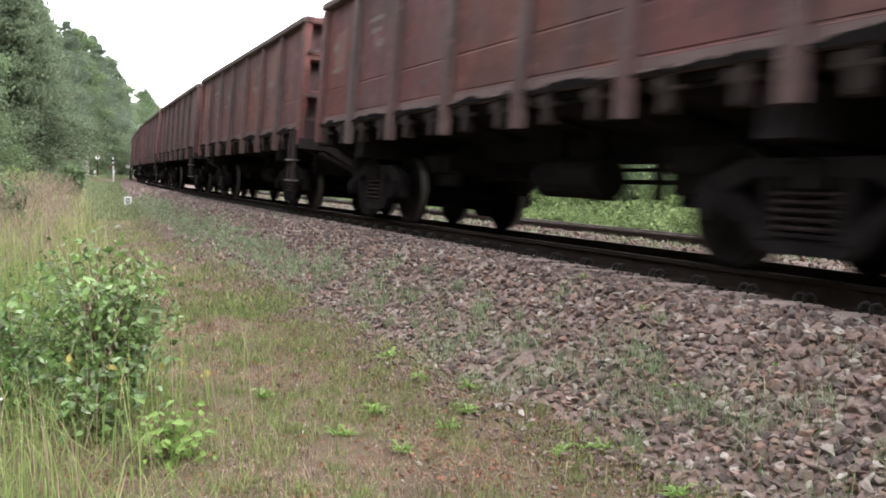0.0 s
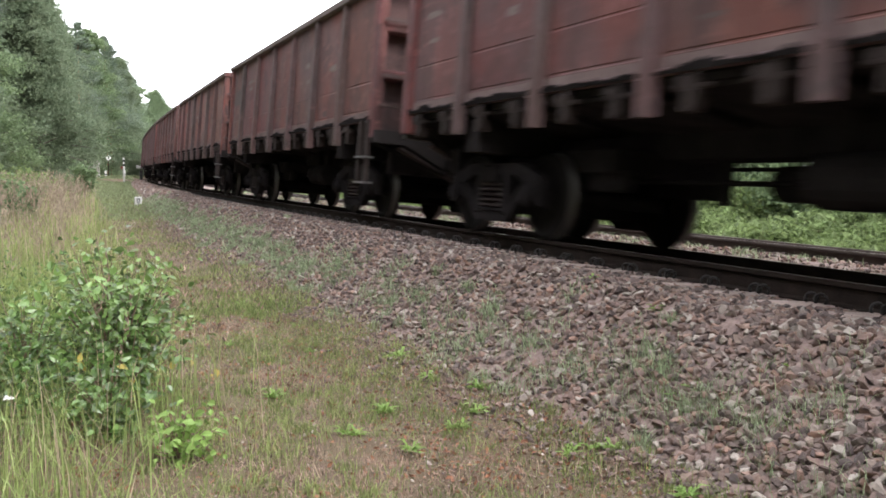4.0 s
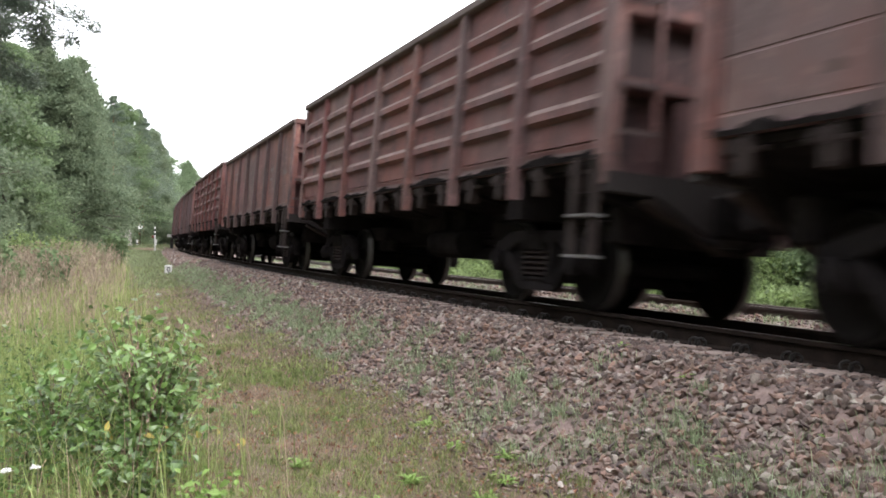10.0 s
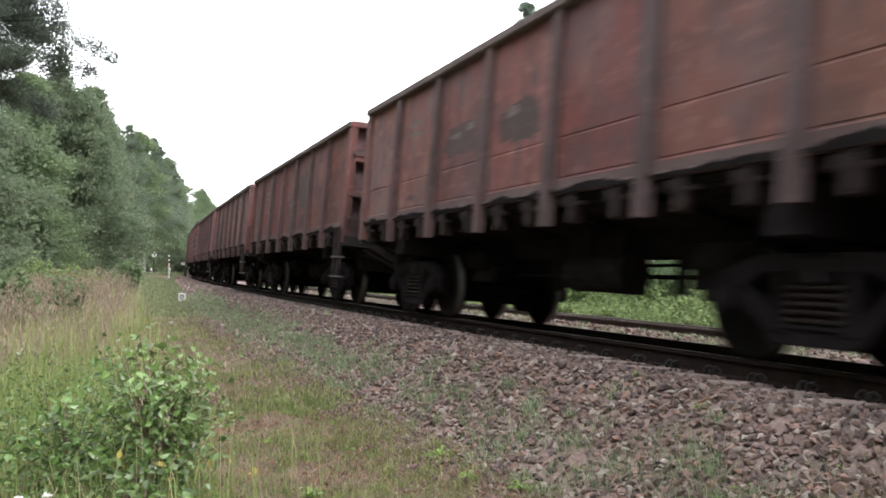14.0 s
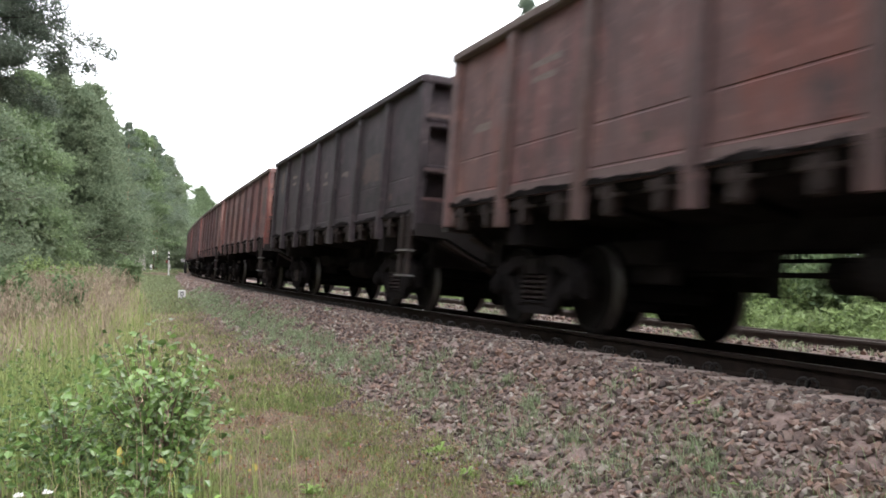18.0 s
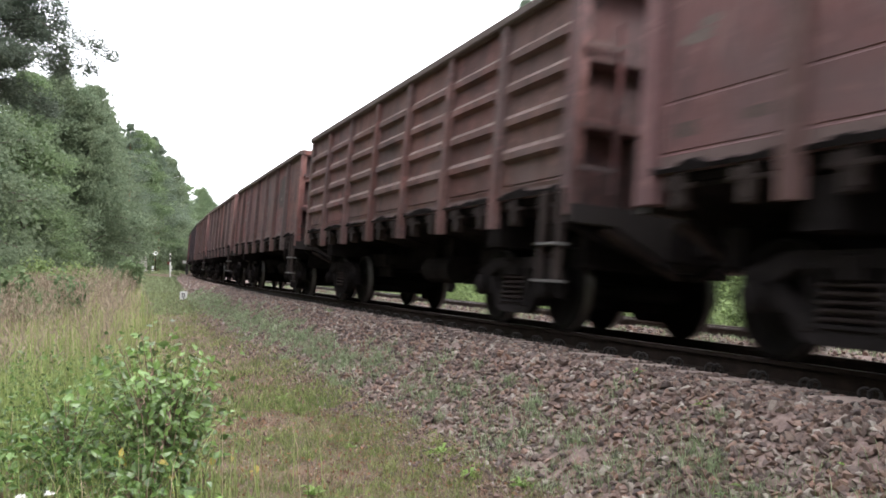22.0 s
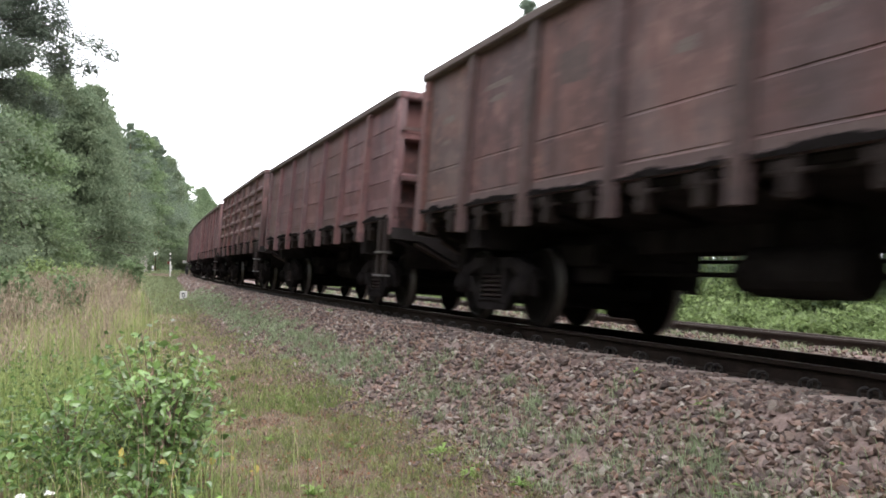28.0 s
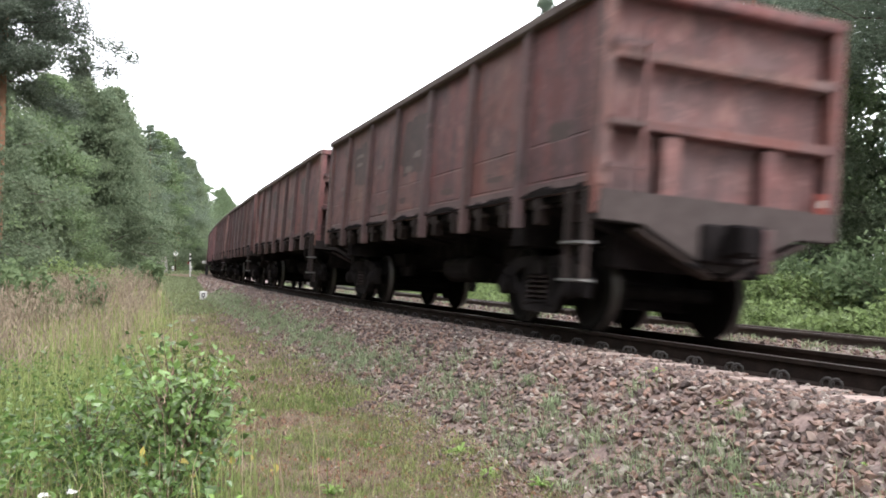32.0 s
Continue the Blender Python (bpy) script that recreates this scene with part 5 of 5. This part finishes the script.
tagged(mesh_part("ballast_grass", poly("ballast_grass", v, f), M_TUFT), "thin grey-green grass tufts growing through the ballast", "grass", kind="stuff")


cs = 1.0 + 55 * q.uniform(0, 1, 420) ** 1.1
cl = np.where(q.uniform(0, 1, 420) < 0.6, q.uniform(1.2, 3.0, 420), q.uniform(5.1, 6.4, 420))
cs, cl, sp = np.repeat(cs, 30), np.repeat(cl, 30), np.repeat(q.uniform(0.05, 0.2, 420), 30)
p = ballast_top(cs + q.normal(size=len(cs)) * sp * 1.5, cl + q.normal(size=len(cs)) * sp)
v, f = blades(p[:, 0], p[:, 1], np.maximum(p[:, 2], ground_z(p[:, 0], p[:, 1])) - 0.01, q.uniform(0.05, 0.14, len(cs)), 0.007 + 0.0005 * p[:, 1], 0.9, q)
tagged(mesh_part("track_weeds", poly("track_weeds", v, f), M_TUFT), "pale green weeds growing between the two tracks", "grass", kind="stuff")


def weed(seed, n, size, mat):
    """A low rosette of narrow folded leaves."""
    q = np.random.default_rng(seed)
    t = empty("weed")
    vs, fs = [np.zeros(3)], []
    for i in range(n):
        a, up = i * 2.4 + q.uniform(-0.5, 0.5), q.uniform(0.1, 1.3)
        ln = size * q.uniform(0.4, 1.15)
        d, w, z = np.array([math.cos(a), math.sin(a), 0]), np.array([-math.sin(a), math.cos(a), 0]) * ln * q.uniform(0.08, 0.15), np.array([0, 0, 1.0])
        p1, p2 = d * ln * 0.5 + z * ln * up * 0.5, d * ln * 0.97 + z * ln * up * 0.45
        k = len(vs)
        vs += [p1 - w, p1 - z * 0.004, p1 + w, p2]
        fs += [tuple(0 if j < 0 else k + j for j in f) for f in ((-1, 1, 0), (-1, 2, 1), (0, 1, 3), (1, 2, 3))]
    mesh_part("rosette", poly("rosette", vs, fs), mat, t)
    return tagged(t, "bright green rosette of leafy weeds", "weed", "weeds on the path")


WEEDS = [weed(81, 30, 0.085, M_WEED), weed(82, 34, 0.10, M_WEED), weed(83, 24, 0.07, M_WEED)]
for i, (x, y) in enumerate([(2.67, 7.13), (2.75, 7.05), (2.42, 5.08), (2.36, 5.12), (2.10, 5.67), (2.80, 4.20), (2.72, 4.26), (2.88, 4.12), (1.76, 5.24), (1.70, 5.30), (3.45, 4.15), (3.38, 4.20), (2.66, 4.22),
                            (1.94, 4.79), (2.89, 5.65), (2.84, 5.75), (2.80, 3.37), (2.90, 13.22), (2.66, 6.25), (2.60, 5.25), (3.72, 3.68), (2.4, 9.2), (2.2, 11.0), (1.6, 8.6), (2.95, 15.5),
                            (1.5, 6.4), (2.2, 7.9), (3.9, 5.1), (4.1, 6.2)]):
    z = float(surface(np.array([x]), np.array([y]))[0])
    k = 0.8 + 0.07 * (i * 5 % 7)
    WEEDS[i % 3].scale = (k, k, k)
    copy_thing(WEEDS[i % 3], pose(x, y, z + 0.012, 0, 0, i * 67))
for p in WEEDS:
    for o in list(p.children_recursive) + [p]:
        bpy.data.objects.remove(o)

# ---- the bush beside the path ----
def leafy(points, up, size, r, aspect=0.62):
    """Ovate leaves, folded along the midrib, that face mostly upwards: verts and faces."""
    n = len(points)
    nn = r.normal(size=(n, 3)) * 0.55 + up
    nn /= np.linalg.norm(nn, axis=1)[:, None]
    d = np.cross(nn, r.normal(size=(n, 3)))
    d /= np.linalg.norm(d, axis=1)[:, None]
    w = np.cross(nn, d)
    k = size * r.uniform(0.55, 1.25, n)[:, None]
    rows = []
    for along, wide, lift in ((0.0, 0.0, 0.0), (0.30, 0.5, 0.10), (0.62, 0.40, 0.08), (1.0, 0.0, -0.10), (0.62, -0.40, 0.08), (0.30, -0.5, 0.10), (0.35, 0.0, 0.0), (0.66, 0.0, -0.02)):
        rows.append(points + d * k * along + w * k * wide * aspect + nn * k * lift)
    v = np.stack(rows, 1).reshape(-1, 3)
    quads = np.array([[0, 1, 6, 0], [1, 2, 7, 6], [2, 3, 7, 2], [0, 6, 5, 0], [6, 7, 4, 5], [7, 3, 4, 7]])
    f = []
    for q in quads.tolist():
        q = q[:3] if q[3] == q[0] or q[3] == q[2] else q
        f += (np.arange(n)[:, None] * 8 + np.array([q])).tolist()
    return v, f


def leafy_bush(radius, height, stems, leaves, leaf, mat, seed, label):
    """A rounded bush: arching stems with leaves along their upper two thirds."""
    r = np.random.default_rng(seed)
    t = empty("leafy_bush")
    lines, pts, up = [], [], []
    for i in range(stems):
        a, k = i * 2.4 + r.uniform(-0.4, 0.4), math.sqrt((i + 0.5) / stems)
        z = height * math.sqrt(max(1.0 - 0.80 * k * k, 0.12)) * r.uniform(0.62, 1.18)
        e = Vector((math.cos(a) * radius * k, math.sin(a) * radius * k, z))
        m = Vector((e.x * 0.45, e.y * 0.45, z * 0.62))
        lines.append([((0.1 * e.x, 0.1 * e.y, 0), 0.007), (m, 0.005), (e, 0.002)])
        q = r.uniform(0.08, 1.0, leaves // stems) ** 0.8
        p = np.where(q[:, None] < 0.6, np.array(m)[None] * (q[:, None] / 0.6), np.array(m)[None] + np.array(e - m)[None] * ((q[:, None] - 0.6) / 0.4))
        pts.append(p + r.normal(size=p.shape) * 0.08 * np.array([1, 1, 0.8]))
        up.append(np.repeat(np.array([[0.5 * math.cos(a) * k, 0.5 * math.sin(a) * k - 0.25, 0.9]]), len(q), 0))
    v, f = tubes(lines, 5)
    mesh_part("stem", poly("stem", v, f, True), M_TWIG, t)
    p = np.concatenate(pts)
    p[:, 2] = np.abs(p[:, 2])
    v, f = leafy(p, np.concatenate(up), leaf, r)
    mesh_part("foliage", poly("foliage", v, f), mat, t)
    return tagged(t, label, "bush")


bush = leafy_bush(0.55, 1.12, 66, 2700, 0.064, M_BUSH, 51, "fresh green leafy bush at the path's edge")
q = np.random.default_rng(58)
a, k = q.uniform(3.6, 6.0, 16), q.uniform(0.35, 0.72, 16)
v, f = leafy(np.stack([np.cos(a) * k, np.sin(a) * k, q.uniform(0.10, 0.45, 16)], 1), np.array([0, -0.8, 0.6]), 0.062, q)
mesh_part("withered_leaves", poly("withered_leaves", v, f), M_YELLOW, bush, "a few withered yellow leaves low in the bush")
bush.matrix_basis = pose(0.45, 6.4, float(ground_z(0.45, 6.4)))
x, y = 0.30 + r.normal(size=200) * 0.5, 5.9 + r.normal(size=200) * 0.45
grass("bush_grass", x, y, r.uniform(0.3, 0.85, 200), np.full(200, 0.007), 0.35, M_BLADE, "long pale grass blades growing through the bush", 65)
x, y = 0.40 + r.normal(size=12) * 0.42, 5.85 + r.normal(size=12) * 0.35
h = r.uniform(0.55, 1.15, 12)
grass("dry_grass", x, y, h, np.full(12, 0.006), 0.2, M_DRY, "dry grass stalks standing in the bush", 67)
k = 12
pts = np.repeat(np.stack([x, y, ground_z(x, y) + h * 0.93], 1), k, 0)
u = np.tile(np.linspace(-0.12, 0.10, k), 12)
pts += np.stack([u * 0.25, u * 0.1, u], 1) + r.normal(size=pts.shape) * 0.010
v, f = cards(pts, 0.035, r, aspect=0.35, droop=-2.0)
tagged(mesh_part("seed_heads", poly("seed_heads", v, f), M_THATCH), "brown withered seed heads in the bush", "grass", kind="stuff")
x, y = 0.75 - 1.6 * r.uniform(0, 1, 520) ** 0.8, r.uniform(3.7, 6.2, 520)
grass("arching_grass", x, y, r.uniform(0.18, 0.55, 520), np.full(520, 0.0065), 0.95, M_BLADE, "long arching pale grass blades at the meadow's edge", 64)
low = leafy_bush(0.24, 0.36, 14, 210, 0.062, M_WEED, 52, "low sapling with pale green leaves by the path")
low.matrix_basis = pose(0.66, 5.0, float(ground_z(0.66, 5.0)))
side = leafy_bush(0.40, 0.74, 26, 700, 0.068, M_BUSH, 53, "leafy bush among the tall meadow grass")
side.matrix_basis = pose(-0.12, 6.6, float(ground_z(-0.12, 6.6)))
fore = leafy_bush(0.30, 0.52, 16, 330, 0.070, M_BUSH, 59, "low leafy bush with fresh shoots before the larger one")
fore.matrix_basis = pose(0.33, 5.65, float(ground_z(0.33, 5.65)))
# withered leaves on the trodden ground
n = 900
s, lat = 2.6 + 9.0 * r.uniform(0, 1, n) ** 1.5, -3.0 - 2.1 * r.uniform(0, 1, n)
rad = 1 / CURVE - lat
x, y = NEAR + 1 / CURVE - rad * np.cos(CURVE * s), rad * np.sin(CURVE * s)
v, f = leafy(np.stack([x, y, ground_z(x, y) + 0.008], 1), np.array([0, 0, 1.6]), 0.034, r)
tagged(mesh_part("leaf_litter", poly("leaf_litter", v, f), M_LITTER), "rusty brown withered leaves strewn on the trodden path", "leaves", kind="stuff")
for x, y, rad, ht, sd in ((1.72, 44, 0.62, 2.15, 54), (-2.5, 21, 0.85, 2.2, 71), (-1.5, 22.5, 0.6, 1.7, 72), (-3.6, 23, 1.1, 2.2, 73), (-0.5, 25, 0.6, 1.5, 74), (-4.5, 33, 1.6, 2.3, 55), (-7.5, 36, 1.8, 2.6, 56), (-2.2, 41, 1.3, 1.9, 57), (-6.0, 28, 1.5, 1.9, 58), (-10, 32, 2.0, 2.6, 59), (-3.2, 30, 1.2, 1.9, 60), (-0.6, 46, 1.2, 1.6, 64)):
    o = shrub(rad, ht, 1500, 0.17, M_LEAF if sd == 54 or sd > 70 else M_SHRUB, sd)
    tagged(o, "green shrub at the back of the meadow", "shrub", "meadow shrubs")
    o.matrix_basis = pose(x, y, float(ground_z(x, y)))


# ---- posts and signs by the line ----
def at_ground(name, x, y, label, category, turn=0, group=""):
    o = empty(name, pose(x, y, float(ground_z(x, y)) - 0.02, 0, 0, turn))
    return tagged(o, label, category, group)


mk = at_ground("cable_marker", 3.61, 38.9, "squat white concrete marker with a dark emblem", "marker post", -5)
part("block", boxes((-0.15, 0.15, -0.08, 0.08, -0.1, 0.37), bevel=0.02), M_WHITE, mk)
part("emblem", boxes((-0.07, 0.07, -0.086, -0.079, 0.25, 0.31), (-0.07, -0.03, -0.086, -0.079, 0.13, 0.252), (0.03, 0.07, -0.086, -0.079, 0.13, 0.252), (-0.02, 0.02, -0.086, -0.079, 0.05, 0.19)), M_WORN, mk)
sp = at_ground("striped_post", 7.3, 92.5, "white railway post with dark bands near its top", "post")
bm = bmesh.new()
rod(bm, (0, 0, -0.1), (0, 0, 2.45), 0.075, 10)
part("shaft", bm, M_WHITE, sp)
for z in (1.62, 2.02):
    bm = bmesh.new()
    rod(bm, (0, 0, z), (0, 0, z + 0.2), 0.083, 10)
    part("dark_band", bm, M_DARK, sp)
part("plate", boxes((-0.28, -0.07, -0.02, 0.02, 1.35, 1.6), bevel=0.01), M_SIGNRED, sp)
bx = at_ground("equipment_cabinet", 5.6, 112, "weathered grey concrete equipment cabinet", "cabinet")
part("body", boxes((-0.6, 0.6, -0.4, 0.4, -0.1, 1.9), bevel=0.03), M_GREYBOX, bx)
part("base", boxes((-0.66, 0.66, -0.46, 0.46, -0.1, 0.15), bevel=0.02), M_GREYBOX, bx)
rs = at_ground("round_sign", 7.8, 122, "round white road sign on a thin pole", "road sign")
bm = bmesh.new()
rod(bm, (0, 0, -0.1), (0, 0, 2.45), 0.05, 8)
part("pole", bm, M_GREY, rs)
bm = bmesh.new()
rod(bm, (0, -0.09, 2.4), (0, -0.055, 2.4), 0.29, 20)
part("disc", bm, M_WHITE, rs)
part("bar", boxes((-0.045, 0.045, -0.096, -0.091, 2.22, 2.58)), M_DARK, rs)
sg = at_ground("dwarf_signal", 9.6, 100, "low dark signal with a white board", "signal")
part("post", boxes((-0.14, 0.14, -0.14, 0.14, -0.1, 1.2), bevel=0.02), M_DARK, sg)
part("board", boxes((-0.45, 0.45, -0.04, 0.0, 1.45, 1.75), bevel=0.02), M_WHITE, sg)
part("stem", boxes((-0.04, 0.04, -0.02, 0.04, 1.15, 1.5)), M_DARK, sg)
gp = at_ground("guard_post", 2.6, 118, "short white guard post at the level crossing", "post", 0, "crossing guard posts")
bm = bmesh.new()
rod(bm, (0, 0, -0.1), (0, 0, 0.75), 0.13, 8)
part("shaft", bm, M_WHITE, gp)
bm = bmesh.new()
rod(bm, (0, 0, 0.22), (0, 0, 0.36), 0.137, 8)
part("dark_band", bm, M_DARK, gp)
for x, y in ((5.6, 118), (7.2, 118), (9.4, 118), (12.2, 112), (12.7, 108), (13.1, 116)):
    copy_thing(gp, pose(x, y, float(ground_z(x, y))))

# white umbels and dry stalks at the meadow's near edge
for i, (x, y, h) in enumerate(((-0.35, 5.0, 0.43), (-0.20, 5.0, 0.43), (-0.70, 5.6, 0.35), (-0.9, 6.6, 0.55), (-1.2, 7.4, 0.6))):
    u = at_ground("white_wildflower", x, y, "white umbel wildflower on a thin stalk", "flower", i * 50, "wildflowers")
    v, f = tubes([[((0, 0, 0), 0.003), ((0.02, 0, h * 0.6), 0.0025), ((0.03, 0.01, h), 0.002)]], 5)
    mesh_part("stalk", poly("stalk", v, f), M_BLADE, u)
    q = np.random.default_rng(90 + i)
    pts = np.array([0.03, 0.01, h]) + np.concatenate([q.normal(size=(60, 2)) * 0.012, np.abs(q.normal(size=(60, 1))) * 0.006], 1)
    v, f = cards(pts, 0.011, q, aspect=0.8, droop=-0.5)
    mesh_part("umbel", poly("umbel", v, f), M_PETAL, u)
for i, (x, y, a, ln, lean) in enumerate(((0.80, 7.0, 0.6, 0.42, 0.7), (1.0, 9.6, 0.9, 0.8, 0.75), (0.75, 11.0, 0.2, 0.9, 0.35), (0.1, 7.0, 1.0, 0.8, 0.3))):
    st = at_ground("dry_twig", x, y, "dry bent brown twig in the grass", "twig", 0, "dry twigs")
    e = Vector((math.cos(a) * ln * lean, math.sin(a) * 0.3 * ln * lean, ln * math.sqrt(1 - lean * lean)))
    v, f = tubes([[((0, 0, 0), 0.007), (tuple(e * 0.5 + Vector((0.02, 0, 0.02))), 0.005), (tuple(e), 0.003)], [(tuple(e * 0.6), 0.004), (tuple(e * 0.6 + Vector((0.08, 0.03, 0.02))), 0.002)]], 5)
    mesh_part("stalk", poly("stalk", v, f), M_TWIG, st)

# ---- ballast stones ----


def stone_protos(k, r):
    """Angular broken stones: hulls of a few scattered points."""
    out = []
    for i in range(k):
        bm = bmesh.new()
        sc = np.array([r.uniform(1.0, 1.5), r.uniform(0.75, 1.1), r.uniform(0.5, 0.85)])
        q = r.normal(size=(11, 3))
        q = q / np.linalg.norm(q, axis=1)[:, None] * r.uniform(0.85, 1.1, 11)[:, None]
        q = np.clip(q, -0.82, 0.82) * sc
        for c in q:
            bm.verts.new(c)
        h = bmesh.ops.convex_hull(bm, input=bm.verts[:])
        bmesh.ops.delete(bm, geom=[v for v in h["geom_interior"] + h["geom_unused"] if isinstance(v, bmesh.types.BMVert)], context="VERTS")
        bmesh.ops.recalc_face_normals(bm, faces=bm.faces[:])
        me = bpy.data.meshes.new("stone")
        bm.to_mesh(me)
        bm.free()
        me.materials.append(M_STONE1)
        out.append(me)
    return out


def turns(n, r):
    q = r.normal(size=(n, 4))
    q /= np.linalg.norm(q, axis=1)[:, None]
    w, x, y, z = q.T
    return np.stack([1 - 2 * (y * y + z * z), 2 * (x * y - z * w), 2 * (x * z + y * w), 2 * (x * y + z * w), 1 - 2 * (x * x + z * z), 2 * (y * z - x * w),
                     2 * (x * z - y * w), 2 * (y * z + x * w), 1 - 2 * (x * x + y * y)], 1).reshape(n, 3, 3)


PROTOS = stone_protos(10, np.random.default_rng(61))


def scatter_stones(s, lat, size, name, label, r, mat=None):
    """Many stones joined into one mesh, lying on the ballast."""
    prof = np.array(ballast_profile())
    gz = ground_z(NEAR + 0.5 * CURVE * s * s + lat, s) + (lat + HALF) * math.sin(CANT)
    zz = np.maximum(np.interp(lat, prof[:, 0], prof[:, 1], left=-4.0), gz) + size * 0.25 + r.uniform(-0.25, 0.35, len(s)) * size
    th = CURVE * s
    k = -HALF + (lat + HALF) * math.cos(CANT) + zz * math.sin(CANT)
    h = zz * math.cos(CANT) - (lat + HALF) * math.sin(CANT)
    c = np.stack([NEAR + (1 - np.cos(th)) / CURVE + k * np.cos(th), np.sin(th) / CURVE - k * np.sin(th), h], 1)
    vs, fs, base = [], [], 0
    for j, me in enumerate(PROTOS):
        sel = np.arange(j, len(s), len(PROTOS))
        co = np.array([v.co for v in me.vertices])
        tri = np.array([p.vertices for p in me.polygons])
        R = turns(len(sel), r)
        v = np.einsum("nij,vj->nvi", R, co) * size[sel][:, None, None]
        v[:, :, 2] *= 0.8
        v = v + c[sel][:, None, :]
        f = tri[None] + (base + np.arange(len(sel)) * len(co))[:, None, None]
        vs.append(v.reshape(-1, 3))
        fs.append(f.reshape(-1, 3))
        base += len(sel) * len(co)
    me = poly(name, np.concatenate(vs), np.concatenate(fs))
    return tagged(mesh_part(name, me, mat or M_STONE), label, "stones", kind="stuff")


def toe(s):
    """Where the dense ballast ends towards the path."""
    return -2.80 + 0.09 * np.sin(1.7 * s) + 0.05 * np.sin(4.3 * s + 1.0) + 0.62 * smooth(18, 75, s)


r = np.random.default_rng(62)
n = 45000
s = -1.0 + 42 * r.uniform(0, 1, n) ** 1.7
e = toe(s)
lat = e + (-0.92 - e) * r.uniform(0, 1, n)
stray = r.uniform(0, 1, n) < 0.045
lat = np.where(stray, e - 0.16 * r.exponential(1.0, n), lat)
on_sleeper = (np.abs((s + 3.04 + 0.2725) % 0.545 - 0.2725) < 0.145) & (lat > -1.25) & (r.uniform(0, 1, n) < 0.96)
# grass holds the lower slope in patches
grown = np.array([noise.noise(Vector((a * 0.8, b * 2.2, 9.1))) for a, b in zip(s, lat)])
grown = (grown > 0.12) & (lat < e + 0.45) & (r.uniform(0, 1, n) < 0.55)
keep = ~on_sleeper & ~grown
s, lat, stray = s[keep], lat[keep], stray[keep]
n = len(s)
size = r.uniform(0.021, 0.041, n) * (1 + 0.012 * np.abs(s)) * np.where(stray, 0.7, 1.0)
near_rail = lat + 0.25 * r.normal(size=n) > -1.55
scatter_stones(s[~near_rail], lat[~near_rail], size[~near_rail], "ballast_stones", "pinkish grey crushed granite stones", r)
scatter_stones(s[near_rail], lat[near_rail], size[near_rail], "ballast_stones", "darker granite stones beside the rail", r, M_STONE4)
n = 3600
s = 3.0 + 11 * r.uniform(0, 1, n) ** 1.4
lat = -3.0 - 2.0 * r.uniform(0, 1, n) ** 1.3
scatter_stones(s, lat, r.uniform(0.004, 0.010, n) * (1 + 0.05 * s), "path_grit", "small stone chips trodden into the path", r, M_STONE3)
n = 7000
s = 1.5 + 26 * r.uniform(0, 1, n) ** 1.5
lat = toe(s) + 0.22 * r.normal(size=n) - 0.12
scatter_stones(s, lat, r.uniform(0.006, 0.015, n) * (1 + 0.03 * s), "gravel_fines", "small granite chips at the ballast's foot", r)
n = 11000
s = 0.0 + 42 * r.uniform(0, 1, n) ** 1.4
lat = np.where(r.uniform(0, 1, n) < 0.7, r.uniform(0.95, 3.2, n), r.uniform(3.45, 5.9, n))
scatter_stones(s, lat, r.uniform(0.025, 0.048, n) * (1 + 0.012 * s), "ballast_stones", "pale granite stones between the two tracks", r, M_STONE2)
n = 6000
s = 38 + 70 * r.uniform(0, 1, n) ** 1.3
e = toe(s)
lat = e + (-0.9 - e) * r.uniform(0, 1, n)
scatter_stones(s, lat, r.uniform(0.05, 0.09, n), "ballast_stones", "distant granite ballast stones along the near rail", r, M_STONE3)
n = 5000
s = r.uniform(-12, -0.6, n)
e = toe(s)
lat = e + (-0.92 - e) * r.uniform(0, 1, n)
scatter_stones(s, lat, r.uniform(0.026, 0.05, n), "ballast_stones", "granite ballast stones behind the standpoint", r)
# the nearest loose stones one by one
r = np.random.default_rng(63)
s, lat = r.uniform(2.2, 6.5, 300), r.uniform(-2.75, -1.5, 300)
at = ballast_top(s, lat)
for i in range(300):
    k = r.uniform(0.026, 0.044)
    ob = mesh_part("stone", PROTOS[i % len(PROTOS)], None, ballast)
    ob.matrix_basis = Matrix.Translation(Vector(at[i]) + Vector((0, 0, k * 0.55))) @ Euler(r.uniform(0, 6.28, 3).tolist()).to_matrix().to_4x4() @ Matrix.Diagonal((k, k, k * 0.8, 1))

motions()
